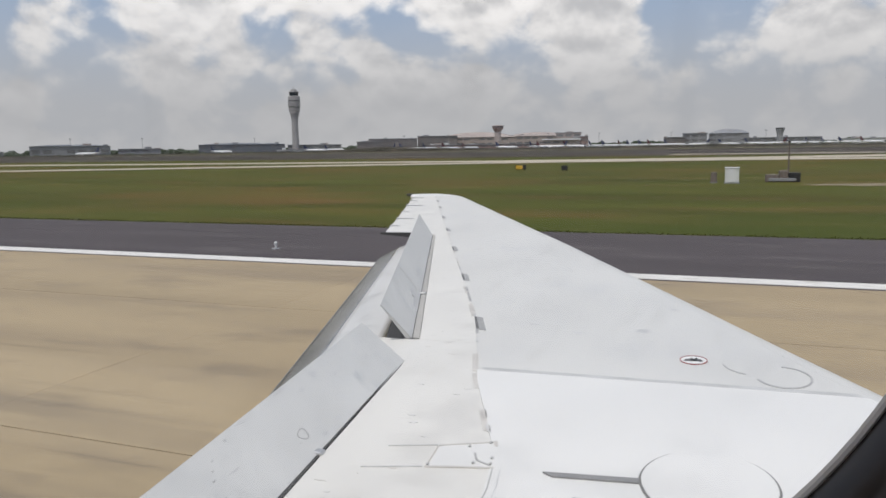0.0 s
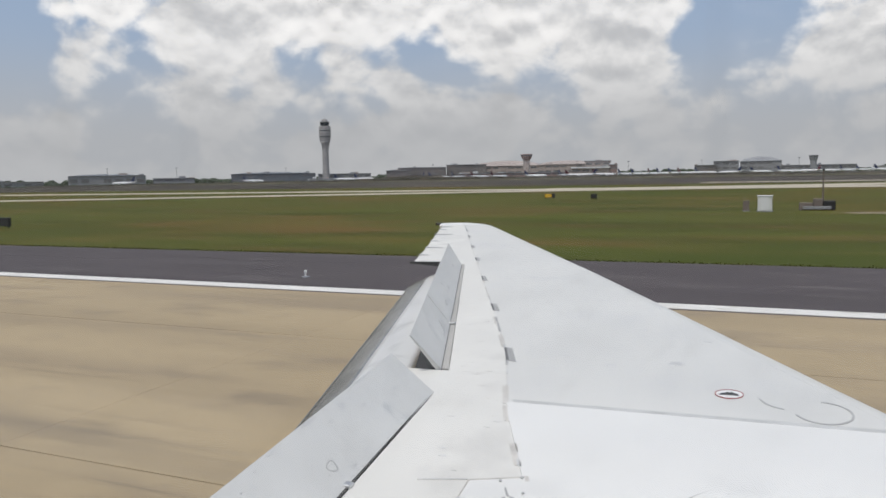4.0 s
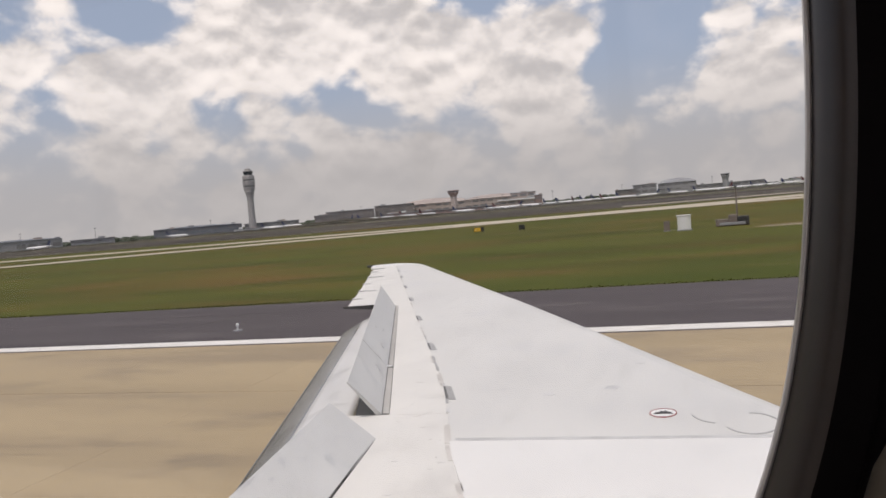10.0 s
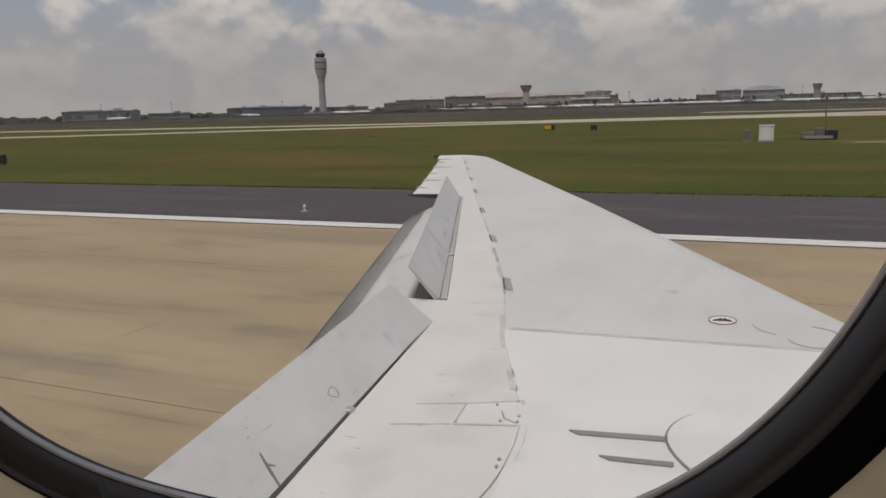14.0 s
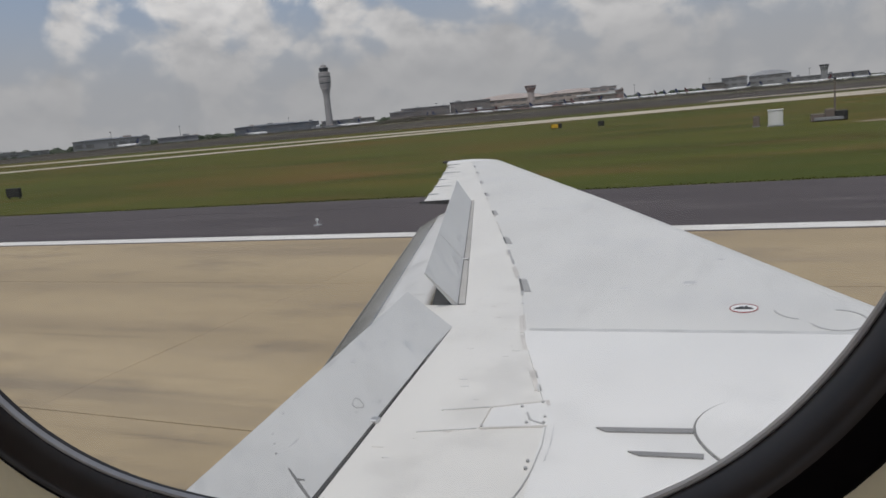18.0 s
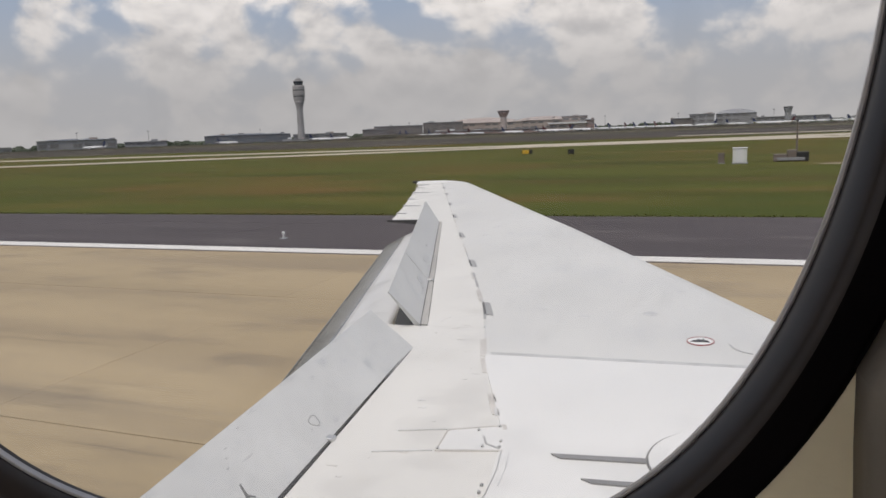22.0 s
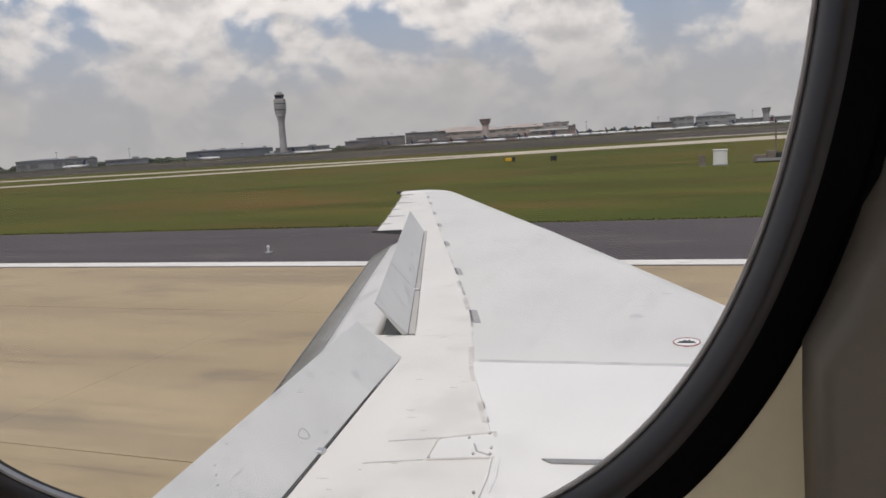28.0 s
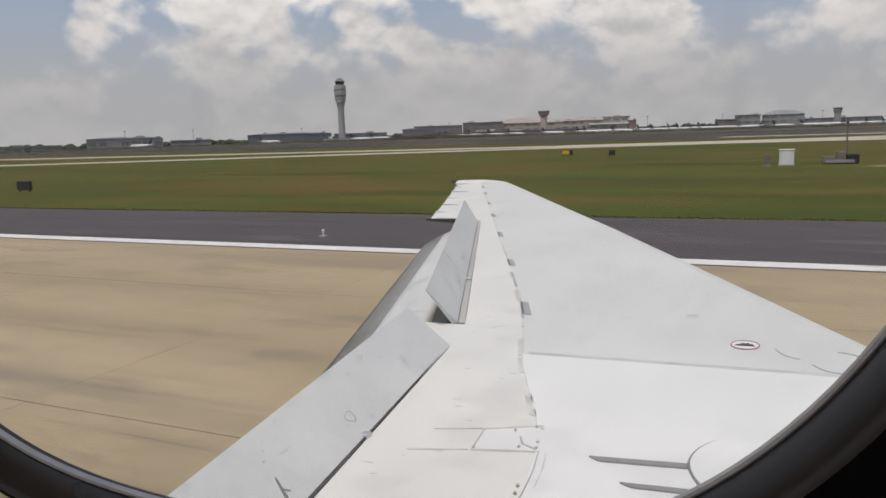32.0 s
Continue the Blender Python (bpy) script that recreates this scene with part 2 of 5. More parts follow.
M = {
    "wing_grey": material("wing_grey_paint", (0.685, 0.678, 0.650), 0.36, 0.0, 0.035, 1.1, 16.0, 0.0, (1.0, 0.7, 1), (0.62, 0.618, 0.605), (0.50, 0.80)),
    "wing_white": material("wing_white_paint", (0.79, 0.783, 0.76), 0.36, 0.0, 0.03, 1.3, 16.0, 0.0, (1, 1, 1), (0.72, 0.715, 0.695)),
    "strip_cream": material("strip_cream_paint", (0.745, 0.73, 0.69), 0.42, 0.0, 0.04, 1.6, 20.0, 0.0, (1, 1, 1), (0.665, 0.65, 0.615)),
    "spoiler": material("spoiler_paint", (0.66, 0.658, 0.64), 0.4, 0.0, 0.06, 2.2, 18.0, 0.0, (1, 1, 1), (0.52, 0.53, 0.53), (0.58, 0.75)),
    "flap_nose": material("flap_nose_paint", (0.64, 0.64, 0.63), 0.38, 0.0, 0.05, 1.5, 18.0, 0.0, (1, 1, 1), (0.50, 0.50, 0.49)),
    "flap": material("flap_bare_metal", (0.44, 0.43, 0.41), 0.22, 0.95, 0.10, 1.5, 18.0, 0.0, (1, 1, 1), (0.34, 0.33, 0.31)),
    "hinge_grey": material("hinge_strip_paint", (0.44, 0.425, 0.40), 0.5, 0.0, 0.1, 3.0, 30.0),
    # side panel colour, darkened to stand for shade on the beige wall
    "taupe": material("taupe_shade_panel", (0.20, 0.165, 0.128), 0.6, 0.0, 0.05, 9.0, 220.0, 0.0004),
    # glass greyed lighter, so the haze of distance is in its colour
    "glass_hazed": material("hazed_far_glazing", (0.16, 0.158, 0.16), 0.35, 0.0, 0.15, 0.05, 1.0),
    "vent_grey": material("vent_grey", (0.36, 0.36, 0.355), 0.5, 0.0, 0.1, 8.0, 60.0),
    "slot_dark": material("vent_slot_dark", (0.14, 0.14, 0.14), 0.7, 0.0, 0.1, 8.0, 60.0),
    "strake": material("strake_grey", (0.25, 0.25, 0.25), 0.5, 0.0, 0.1, 8.0, 60.0),
    "bare": material("bare_aluminium", (0.62, 0.62, 0.62), 0.32, 0.9, 0.08, 3.0, 30.0),
    # primer darkened to near-black: shade under the raised spoilers is in the colour
    "cove": material("cove_shade_primer", (0.04, 0.041, 0.042), 0.7, 0.0, 0.15, 4.0, 30.0),
    "dark_line": material("sealant_dark", (0.06, 0.06, 0.06), 0.7, 0.0, 0.1, 6.0, 50.0),
    "grime": material("grime_grey", (0.40, 0.40, 0.395), 0.6, 0.0, 0.2, 6.0, 50.0),
    "gouge": material("gouge_dark", (0.20, 0.20, 0.195), 0.6, 0.0, 0.3, 12.0, 60.0),
    "soft_grime": material("soft_grime", (0.58, 0.58, 0.575), 0.5, 0.0, 0.15, 8.0, 40.0),
    "step_grey": material("step_grey", (0.60, 0.60, 0.59), 0.5, 0.0, 0.05, 3.0, 20.0, 0.0, (1, 1, 1), (0.50, 0.50, 0.49), (0.42, 0.66)),
    "brown_sealant": material("brown_sealant", (0.60, 0.575, 0.54), 0.6, 0.0, 0.2, 8.0, 60.0),
    "decal_red": material("decal_red", (0.32, 0.075, 0.07), 0.5, 0.0, 0.1, 6.0, 50.0),
    "decal_black": material("decal_black", (0.03, 0.03, 0.03), 0.5, 0.0, 0.1, 6.0, 50.0),
    "decal_white": material("decal_white", (0.78, 0.78, 0.77), 0.5, 0.0, 0.05, 6.0, 50.0),
    "skin": material("fuselage_paint", (0.74, 0.74, 0.73), 0.35, 0.0, 0.03, 1.0, 12.0),
    "rubber": material("black_rubber", (0.0035, 0.0022, 0.0025), 0.55, 0.0, 0.2, 20.0, 200.0, spec=0.04),
    "seal": material("dark_window_seal", (0.023, 0.0145, 0.0118), 0.31, 0.0, 0.2, 18.0, 160.0, 0.0, (1, 1, 1), (0.028, 0.0172, 0.0145), spec=0.48),
    "lip": material("pane_edge_metal", (0.50, 0.47, 0.46), 0.35, 0.5, 0.1, 20.0, 160.0),
    "beige": material("beige_cabin_panel", (0.84, 0.72, 0.49), 0.55, 0.0, 0.04, 9.0, 220.0, 0.0004, (1, 1, 1), (0.80, 0.68, 0.46)),
    "concrete": material("runway_concrete", (0.405, 0.318, 0.200), 0.85, 0.0, 0.13, 0.22, 12.0, 0.004, (0.12, 1, 1), (0.315, 0.250, 0.170), (0.46, 0.72), 0.3, 0.04),
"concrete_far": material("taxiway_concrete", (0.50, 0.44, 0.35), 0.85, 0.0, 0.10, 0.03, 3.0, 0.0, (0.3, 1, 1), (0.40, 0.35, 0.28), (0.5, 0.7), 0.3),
    "joint": material("joint_sealant", (0.055, 0.05, 0.045), 0.9, 0.0, 0.15, 3.0, 30.0),
    "asphalt": material("shoulder_asphalt", (0.080, 0.068, 0.071), 0.9, 0.0, 0.13, 0.5, 25.0, 0.004, (0.25, 1, 1), (0.120, 0.105, 0.104), (0.52, 0.76), 0.3),
    "apron": material("apron_dark", (0.062, 0.054, 0.050), 0.9, 0.0, 0.25, 0.02, 1.0, 0.0, (0.25, 1, 1), (0.16, 0.14, 0.118), (0.54, 0.62), 0.1),
    "paint_white": material("runway_white_paint", (0.74, 0.72, 0.68), 0.7, 0.0, 0.07, 2.0, 30.0, 0.0, (0.3, 1, 1), (0.55, 0.52, 0.46), (0.58, 0.72)),
    "bare_soil": material("bare_soil", (0.30, 0.25, 0.18), 0.95, 0.0, 0.2, 0.4, 5.0, 0.0, (0.4, 1, 1), (0.14, 0.11, 0.06), (0.46, 0.6), 0.1),
    "grass": material("grass_ground", (0.074, 0.081, 0.014), 0.95, 0.0, 0.26, 0.10, 2.6, 0.0, (0.32, 1, 1), (0.122, 0.082, 0.024), (0.46, 0.76), 0.1),
    "blade": material("grass_blades", (0.085, 0.095, 0.018), 0.9, 0.0, 0.25, 0.2, 3.0, 0.0, (1, 1, 1), (0.15, 0.12, 0.04), (0.5, 0.66), 0.1),
    "tree": material("far_woods", (0.045, 0.058, 0.035), 0.95, 0.0, 0.25, 0.02, 0.3),
    "tower": material("tower_concrete", (0.34, 0.33, 0.325), 0.8, 0.0, 0.08, 0.05, 0.6),
    "glass_dark": material("dark_glazing", (0.05, 0.06, 0.07), 0.15, 0.0, 0.1, 0.2, 1.0),
    "bld_dark": material("dark_facade", (0.13, 0.145, 0.165), 0.6, 0.0, 0.12, 0.05, 0.8),
    "bld_tan": material("tan_facade", (0.40, 0.34, 0.31), 0.8, 0.0, 0.10, 0.05, 0.8),
    "bld_grey": material("grey_facade", (0.27, 0.275, 0.285), 0.8, 0.0, 0.10, 0.05, 0.8),
    "bld_red": material("red_brown_facade", (0.30, 0.215, 0.195), 0.8, 0.0, 0.10, 0.05, 0.8),
    "bld_brown": material("grey_brown_facade", (0.20, 0.18, 0.172), 0.8, 0.0, 0.16, 0.05, 0.8),
    "bank": material("bank_scrub", (0.050, 0.046, 0.034), 0.95, 0.0, 0.3, 0.03, 0.4, 0.0, (1, 1, 1), (0.085, 0.072, 0.055), (0.5, 0.62), 0.1),
    "bld_white": material("white_metal_roof", (0.72, 0.72, 0.71), 0.6, 0.0, 0.06, 0.05, 0.8),
    "plane_white": material("airliner_white", (0.78, 0.78, 0.78), 0.35, 0.0, 0.04, 0.3, 2.0),
    "fin_dark": material("tail_fin_navy", (0.03, 0.04, 0.09), 0.4, 0.0, 0.1, 0.3, 2.0),
    "fin_red": material("tail_fin_red", (0.10, 0.035, 0.04), 0.4, 0.0, 0.1, 0.3, 2.0),
    "box_black": material("sign_black", (0.02, 0.02, 0.02), 0.5, 0.0, 0.2, 2.0, 20.0),
    "sign_yellow": material("sign_yellow", (0.62, 0.38, 0.03), 0.5, 0.0, 0.1, 2.0, 20.0),
    "hut": material("hut_white_panel", (0.66, 0.66, 0.64), 0.6, 0.0, 0.06, 1.0, 12.0),
    "cabinet": material("cabinet_brown", (0.16, 0.13, 0.11), 0.7, 0.0, 0.15, 1.0, 12.0),
    "cabin_dark": material("cabin_lining", (0.85, 0.82, 0.76), 0.7, 0.0, 0.06, 2.0, 30.0),
}


def stain_concrete(m, edge, fade, colour):
    """Tyre rubber and dirt that darken the middle of the runway in streaks along it."""
    nt = m.node_tree
    N, L = nt.nodes.new, nt.links.new
    p = nt.nodes["Principled BSDF"]
    old = p.inputs["Base Color"].links[0].from_socket
    geo = N("ShaderNodeNewGeometry")
    sep = N("ShaderNodeSeparateXYZ")
    L(geo.outputs["Position"], sep.inputs[0])
    band = N("ShaderNodeMapRange")
    L(sep.outputs[1], band.inputs[0])
    band.inputs[1].default_value, band.inputs[2].default_value = edge + fade, edge - fade
    band.inputs[3].default_value, band.inputs[4].default_value = -0.22, 0.16
    mp = N("ShaderNodeMapping")
    mp.inputs["Scale"].default_value = (0.035, 0.9, 1)
    L(geo.outputs["Position"], mp.inputs[0])
    streak = N("ShaderNodeTexNoise")
    streak.inputs["Scale"].default_value, streak.inputs["Detail"].default_value, streak.inputs["Roughness"].default_value = 1.0, 7.0, 0.6
    L(mp.outputs[0], streak.inputs["Vector"])
    add = N("ShaderNodeMath")
    L(streak.outputs["Fac"], add.inputs[0])
    L(band.outputs[0], add.inputs[1])
    mask = N("ShaderNodeMapRange")
    mask.interpolation_type = 'SMOOTHSTEP'
    L(add.outputs[0], mask.inputs[0])
    mask.inputs[1].default_value, mask.inputs[2].default_value = 0.46, 0.72
    mask.inputs[4].default_value = 0.62
    mix = N("ShaderNodeMixRGB")
    L(mask.outputs[0], mix.inputs[0])
    L(old, mix.inputs[1])
    mix.inputs[2].default_value = (*colour, 1)
    # thin scratches, tyre marks and pale scuffs along the runway
    last = mix.outputs[0]
    for scale, lo, hi, most, tint in (((0.05, 3.2, 1), 0.60, 0.72, 0.38, (0.14, 0.116, 0.096)), ((0.03, 1.7, 1), 0.60, 0.72, 0.40, (0.46, 0.40, 0.31)), ((0.30, 0.75, 1), 0.50, 0.70, 0.45, (0.20, 0.165, 0.128)), ((1.3, 2.4, 1), 0.56, 0.74, 0.35, (0.17, 0.14, 0.112))):
        mp = N("ShaderNodeMapping")
        mp.inputs["Scale"].default_value, mp.inputs["Location"].default_value = scale, (scale[1], 3.0 * scale[0], 0)
        L(geo.outputs["Position"], mp.inputs[0])
        mark = N("ShaderNodeTexNoise")
        mark.inputs["Scale"].default_value, mark.inputs["Detail"].default_value, mark.inputs["Roughness"].default_value = 1.0, 6.0, 0.62
        L(mp.outputs[0], mark.inputs["Vector"])
        worn = N("ShaderNodeMapRange")
        worn.interpolation_type = 'SMOOTHSTEP'
        L(mark.outputs["Fac"], worn.inputs[0])
        worn.inputs[1].default_value, worn.inputs[2].default_value, worn.inputs[4].default_value = lo, hi, most
        over = N("ShaderNodeMixRGB")
        L(worn.outputs[0], over.inputs[0])
        L(last, over.inputs[1])
        over.inputs[2].default_value = (*tint, 1)
        last = over.outputs[0]
    L(last, p.inputs["Base Color"])


stain_concrete(M["concrete"], 8.0, 6.0, (0.165, 0.142, 0.118))


def blotch(m, stretch, lo, hi, most, colour, detail=5.0, shift=0.0):
    """Adds worn or discoloured patches of a second colour at their own scale."""
    nt = m.node_tree
    N, L = nt.nodes.new, nt.links.new
    p = nt.nodes["Principled BSDF"]
    old = p.inputs["Base Color"].links[0].from_socket
    geo = N("ShaderNodeNewGeometry")
    mp = N("ShaderNodeMapping")
    mp.inputs["Scale"].default_value, mp.inputs["Location"].default_value = stretch, (shift, shift * 0.7, 0)
    L(geo.outputs["Position"], mp.inputs[0])
    n = N("ShaderNodeTexNoise")
    n.inputs["Scale"].default_value, n.inputs["Detail"].default_value, n.inputs["Roughness"].default_value = 1.0, detail, 0.55
    L(mp.outputs[0], n.inputs["Vector"])
    r = N("ShaderNodeMapRange")
    r.interpolation_type = 'SMOOTHSTEP'
    L(n.outputs["Fac"], r.inputs[0])
    r.inputs[1].default_value, r.inputs[2].default_value, r.inputs[4].default_value = lo, hi, most
    mix = N("ShaderNodeMixRGB")
    L(r.outputs[0], mix.inputs[0])
    L(old, mix.inputs[1])
    mix.inputs[2].default_value = (*colour, 1)
    L(mix.outputs[0], p.inputs["Base Color"])


blotch(M["grass"], (0.022, 0.030, 1), 0.50, 0.66, 0.65, (0.150, 0.088, 0.026), 4.0, 2.3)
blotch(M["grass"], (0.030, 0.045, 1), 0.52, 0.66, 0.6, (0.050, 0.070, 0.010), 4.0, 7.1)
blotch(M["grass"], (0.16, 0.5, 1), 0.50, 0.70, 0.4, (0.120, 0.115, 0.026), 6.0, 1.2)
blotch(M["asphalt"], (0.10, 0.55, 1), 0.56, 0.74, 0.45, (0.135, 0.120, 0.118), 7.0, 4.0)
blotch(M["asphalt"], (0.02, 2.2, 1), 0.58, 0.72, 0.45, (0.050, 0.042, 0.045), 5.0, 9.0)
blotch(M["wing_grey"], (0.9, 0.55, 1), 0.46, 0.70, 0.42, (0.56, 0.555, 0.535), 5.0, 3.0)
blotch(M["wing_grey"], (5.0, 1.1, 1), 0.55, 0.74, 0.36, (0.50, 0.495, 0.47), 6.0, 6.0)
blotch(M["spoiler"], (3.5, 2.5, 2.5), 0.56, 0.76, 0.35, (0.47, 0.465, 0.45), 6.0, 2.0)
blotch(M["strip_cream"], (4.0, 3.0, 1), 0.57, 0.78, 0.30, (0.52, 0.49, 0.43), 6.0, 5.0)


def pane_material():
    m = bpy.data.materials.new("window_pane")
    m.use_nodes = True
    nt = m.node_tree
    nt.nodes.clear()
    out = nt.nodes.new("ShaderNodeOutputMaterial")
    tr = nt.nodes.new("ShaderNodeBsdfTransparent")
    tr.inputs[0].default_value = (0.97, 0.97, 0.965, 1)
    gl = nt.nodes.new("ShaderNodeBsdfGlossy")
    gl.inputs["Roughness"].default_value = 0.03
    mx = nt.nodes.new("ShaderNodeMixShader")
    mx.inputs[0].default_value = 0.02
    nt.links.new(tr.outputs[0], mx.inputs[1])
    nt.links.new(gl.outputs[0], mx.inputs[2])
    nt.links.new(mx.outputs[0], out.inputs[0])
    return m


M["pane"] = pane_material()

# ---- mesh helpers ----


def link_mesh(name, bm, mat, parent=None, label="", smooth=False):
    bmesh.ops.recalc_face_normals(bm, faces=bm.faces)
    me = bpy.data.meshes.new(name)
    bm.to_mesh(me)
    bm.free()
    me.materials.append(M[mat])
    if smooth:
        for f in me.polygons:
            f.use_smooth = True
    ob = new(name, me)
    if parent is not None:
        ob.parent = parent
    if label:
        ob["label"] = label
    return ob


def part(name, bm, mat, parent, label="", smooth=False):
    return link_mesh(name, bm, mat, parent, label, smooth)


def thing(name, label, category, at=(0, 0, 0), group="", kind=""):
    e = new(name)
    e.location = at
    return tagged(e, label, category, group, kind)


def block(bm, x0, x1, y0, y1, z0, z1, bevel=0.0):
    made = bmesh.ops.create_cube(bm, size=1.0, matrix=Matrix.LocRotScale(
        ((x0 + x1) / 2, (y0 + y1) / 2, (z0 + z1) / 2), None, (x1 - x0, y1 - y0, z1 - z0)))
    if bevel:
        edges = list({e for v in made["verts"] for e in v.link_edges})
        bmesh.ops.bevel(bm, geom=edges, offset=bevel, segments=1, affect='EDGES')
    return bm


def boxm(x0, x1, y0, y1, z0, z1, bevel=0.0):
    return block(bmesh.new(), x0, x1, y0, y1, z0, z1, bevel)


def loft(bm, rings, closed=True, caps=True):
    """Joins rings of equal length into a skin."""
    vs = [[bm.verts.new(p) for p in r] for r in rings]
    n = len(vs[0])
    for r0, r1 in zip(vs, vs[1:]):
        for i in range(n if closed else n - 1):
            j = (i + 1) % n
            bm.faces.new((r0[i], r0[j], r1[j], r1[i]))
    if caps and closed:
        bm.faces.new(vs[0][::-1])
        bm.faces.new(vs[-1])
    return bm


def lathe(profile, seg=24, centre=(0, 0, 0)):
    bm = bmesh.new()
    rings = [[(centre[0] + r * math.cos(2 * math.pi * i / seg), centre[1] + r * math.sin(2 * math.pi * i / seg), centre[2] + z)
              for i in range(seg)] for r, z in profile]
    return loft(bm, rings)


def ground_z(y):
    return 0.0048 * max(0.0, y - 150.0)

# ---- ground ----
RUNWAY_EDGE, SHOULDER_EDGE = 21.2, 31.2


def strip(name, x0, x1, y0, y1, z, mat, label, category, thick=0.03, nx=1):
    bm = bmesh.new()
    ys = [y0 + (y1 - y0) * k / 6 for k in range(7)]
    rings = []
    for x in [x0 + (x1 - x0) * i / nx for i in range(nx + 1)]:
        top = [(x, y, ground_z(y) + z) for y in ys]
        rings.append(top + [(x, y1, ground_z(y1) + z - thick), (x, y0, ground_z(y0) + z - thick)])
    loft(bm, rings)
    return tagged(link_mesh(name, bm, mat), label, category, kind="structure")


def build_ground():
    bm = bmesh.new()
    ys = [-2400, -400, -60, -30, -21, 21, 31, 60, 100, 150, 400, 900, 1500, 2600]
    rows = [[bm.verts.new((x, y, ground_z(y) - 0.03)) for x in (-3500, -900, -200, 0, 200, 900, 3500)] for y in ys]
    for r0, r1 in zip(rows, rows[1:]):
        for i in range(6):
            bm.faces.new((r0[i], r0[i + 1], r1[i + 1], r1[i]))
    tagged(link_mesh("ground", bm, "grass"), "mown green and brown airfield grass reaching the horizon", "grass", kind="structure")


build_ground()
shoulder = strip("shoulder", -700, 700, RUNWAY_EDGE, SHOULDER_EDGE, 0.0, "asphalt", "dark grey asphalt shoulder beside the runway", "shoulder", 0.05)
strip("runway_far_side", -700, 700, -40, -14, -0.004, "concrete", "tan concrete of the runway beyond the aircraft", "runway", 0.1)
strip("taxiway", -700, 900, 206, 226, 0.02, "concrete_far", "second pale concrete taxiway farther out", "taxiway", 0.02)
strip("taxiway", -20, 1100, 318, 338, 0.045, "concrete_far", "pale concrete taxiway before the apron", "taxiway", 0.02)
strip("apron", -1500, 1600, 300, 760, 0.03, "apron", "dark worn asphalt apron before the terminals", "apron", 0.02, 4)
for x0, x1, y0, y1 in ((-900, -40, 372, 440), (40, 900, 400, 452), (-1300, 200, 560, 640), (320, 1400, 600, 690)):
    strip("grass_island", x0, x1, y0, y1, 0.055, "bank", "dark strip of grass between the taxiways", "grass", 0.03)
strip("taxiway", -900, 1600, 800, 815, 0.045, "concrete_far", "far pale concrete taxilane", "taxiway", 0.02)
strip("apron", -1500, 1600, 900, 1250, 0.03, "apron", "dark worn asphalt apron at the gates", "apron", 0.02, 4)


def edge_curve(name, x0, x1, y_mid, half, mat, label):
    """A connector that leaves one taxiway and sweeps across to the next."""
    bm = bmesh.new()
    rings = []
    for i in range(25):
        u = i / 24
        x = x0 + (x1 - x0) * u
        s = u * u * (3 - 2 * u)
        y = y_mid[0] + (y_mid[1] - y_mid[0]) * s
        rings.append([(x, y - half, ground_z(y - half) + 0.03), (x, y + half, ground_z(y + half) + 0.03),
                      (x, y + half, ground_z(y) - 0.02), (x, y - half, ground_z(y) - 0.02)])
    loft(bm, rings)
    tagged(link_mesh(name, bm, mat), label, "taxiway", kind="structure")


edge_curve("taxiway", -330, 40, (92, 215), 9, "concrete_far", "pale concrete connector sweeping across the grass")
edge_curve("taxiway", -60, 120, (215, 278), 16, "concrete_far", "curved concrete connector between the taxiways")


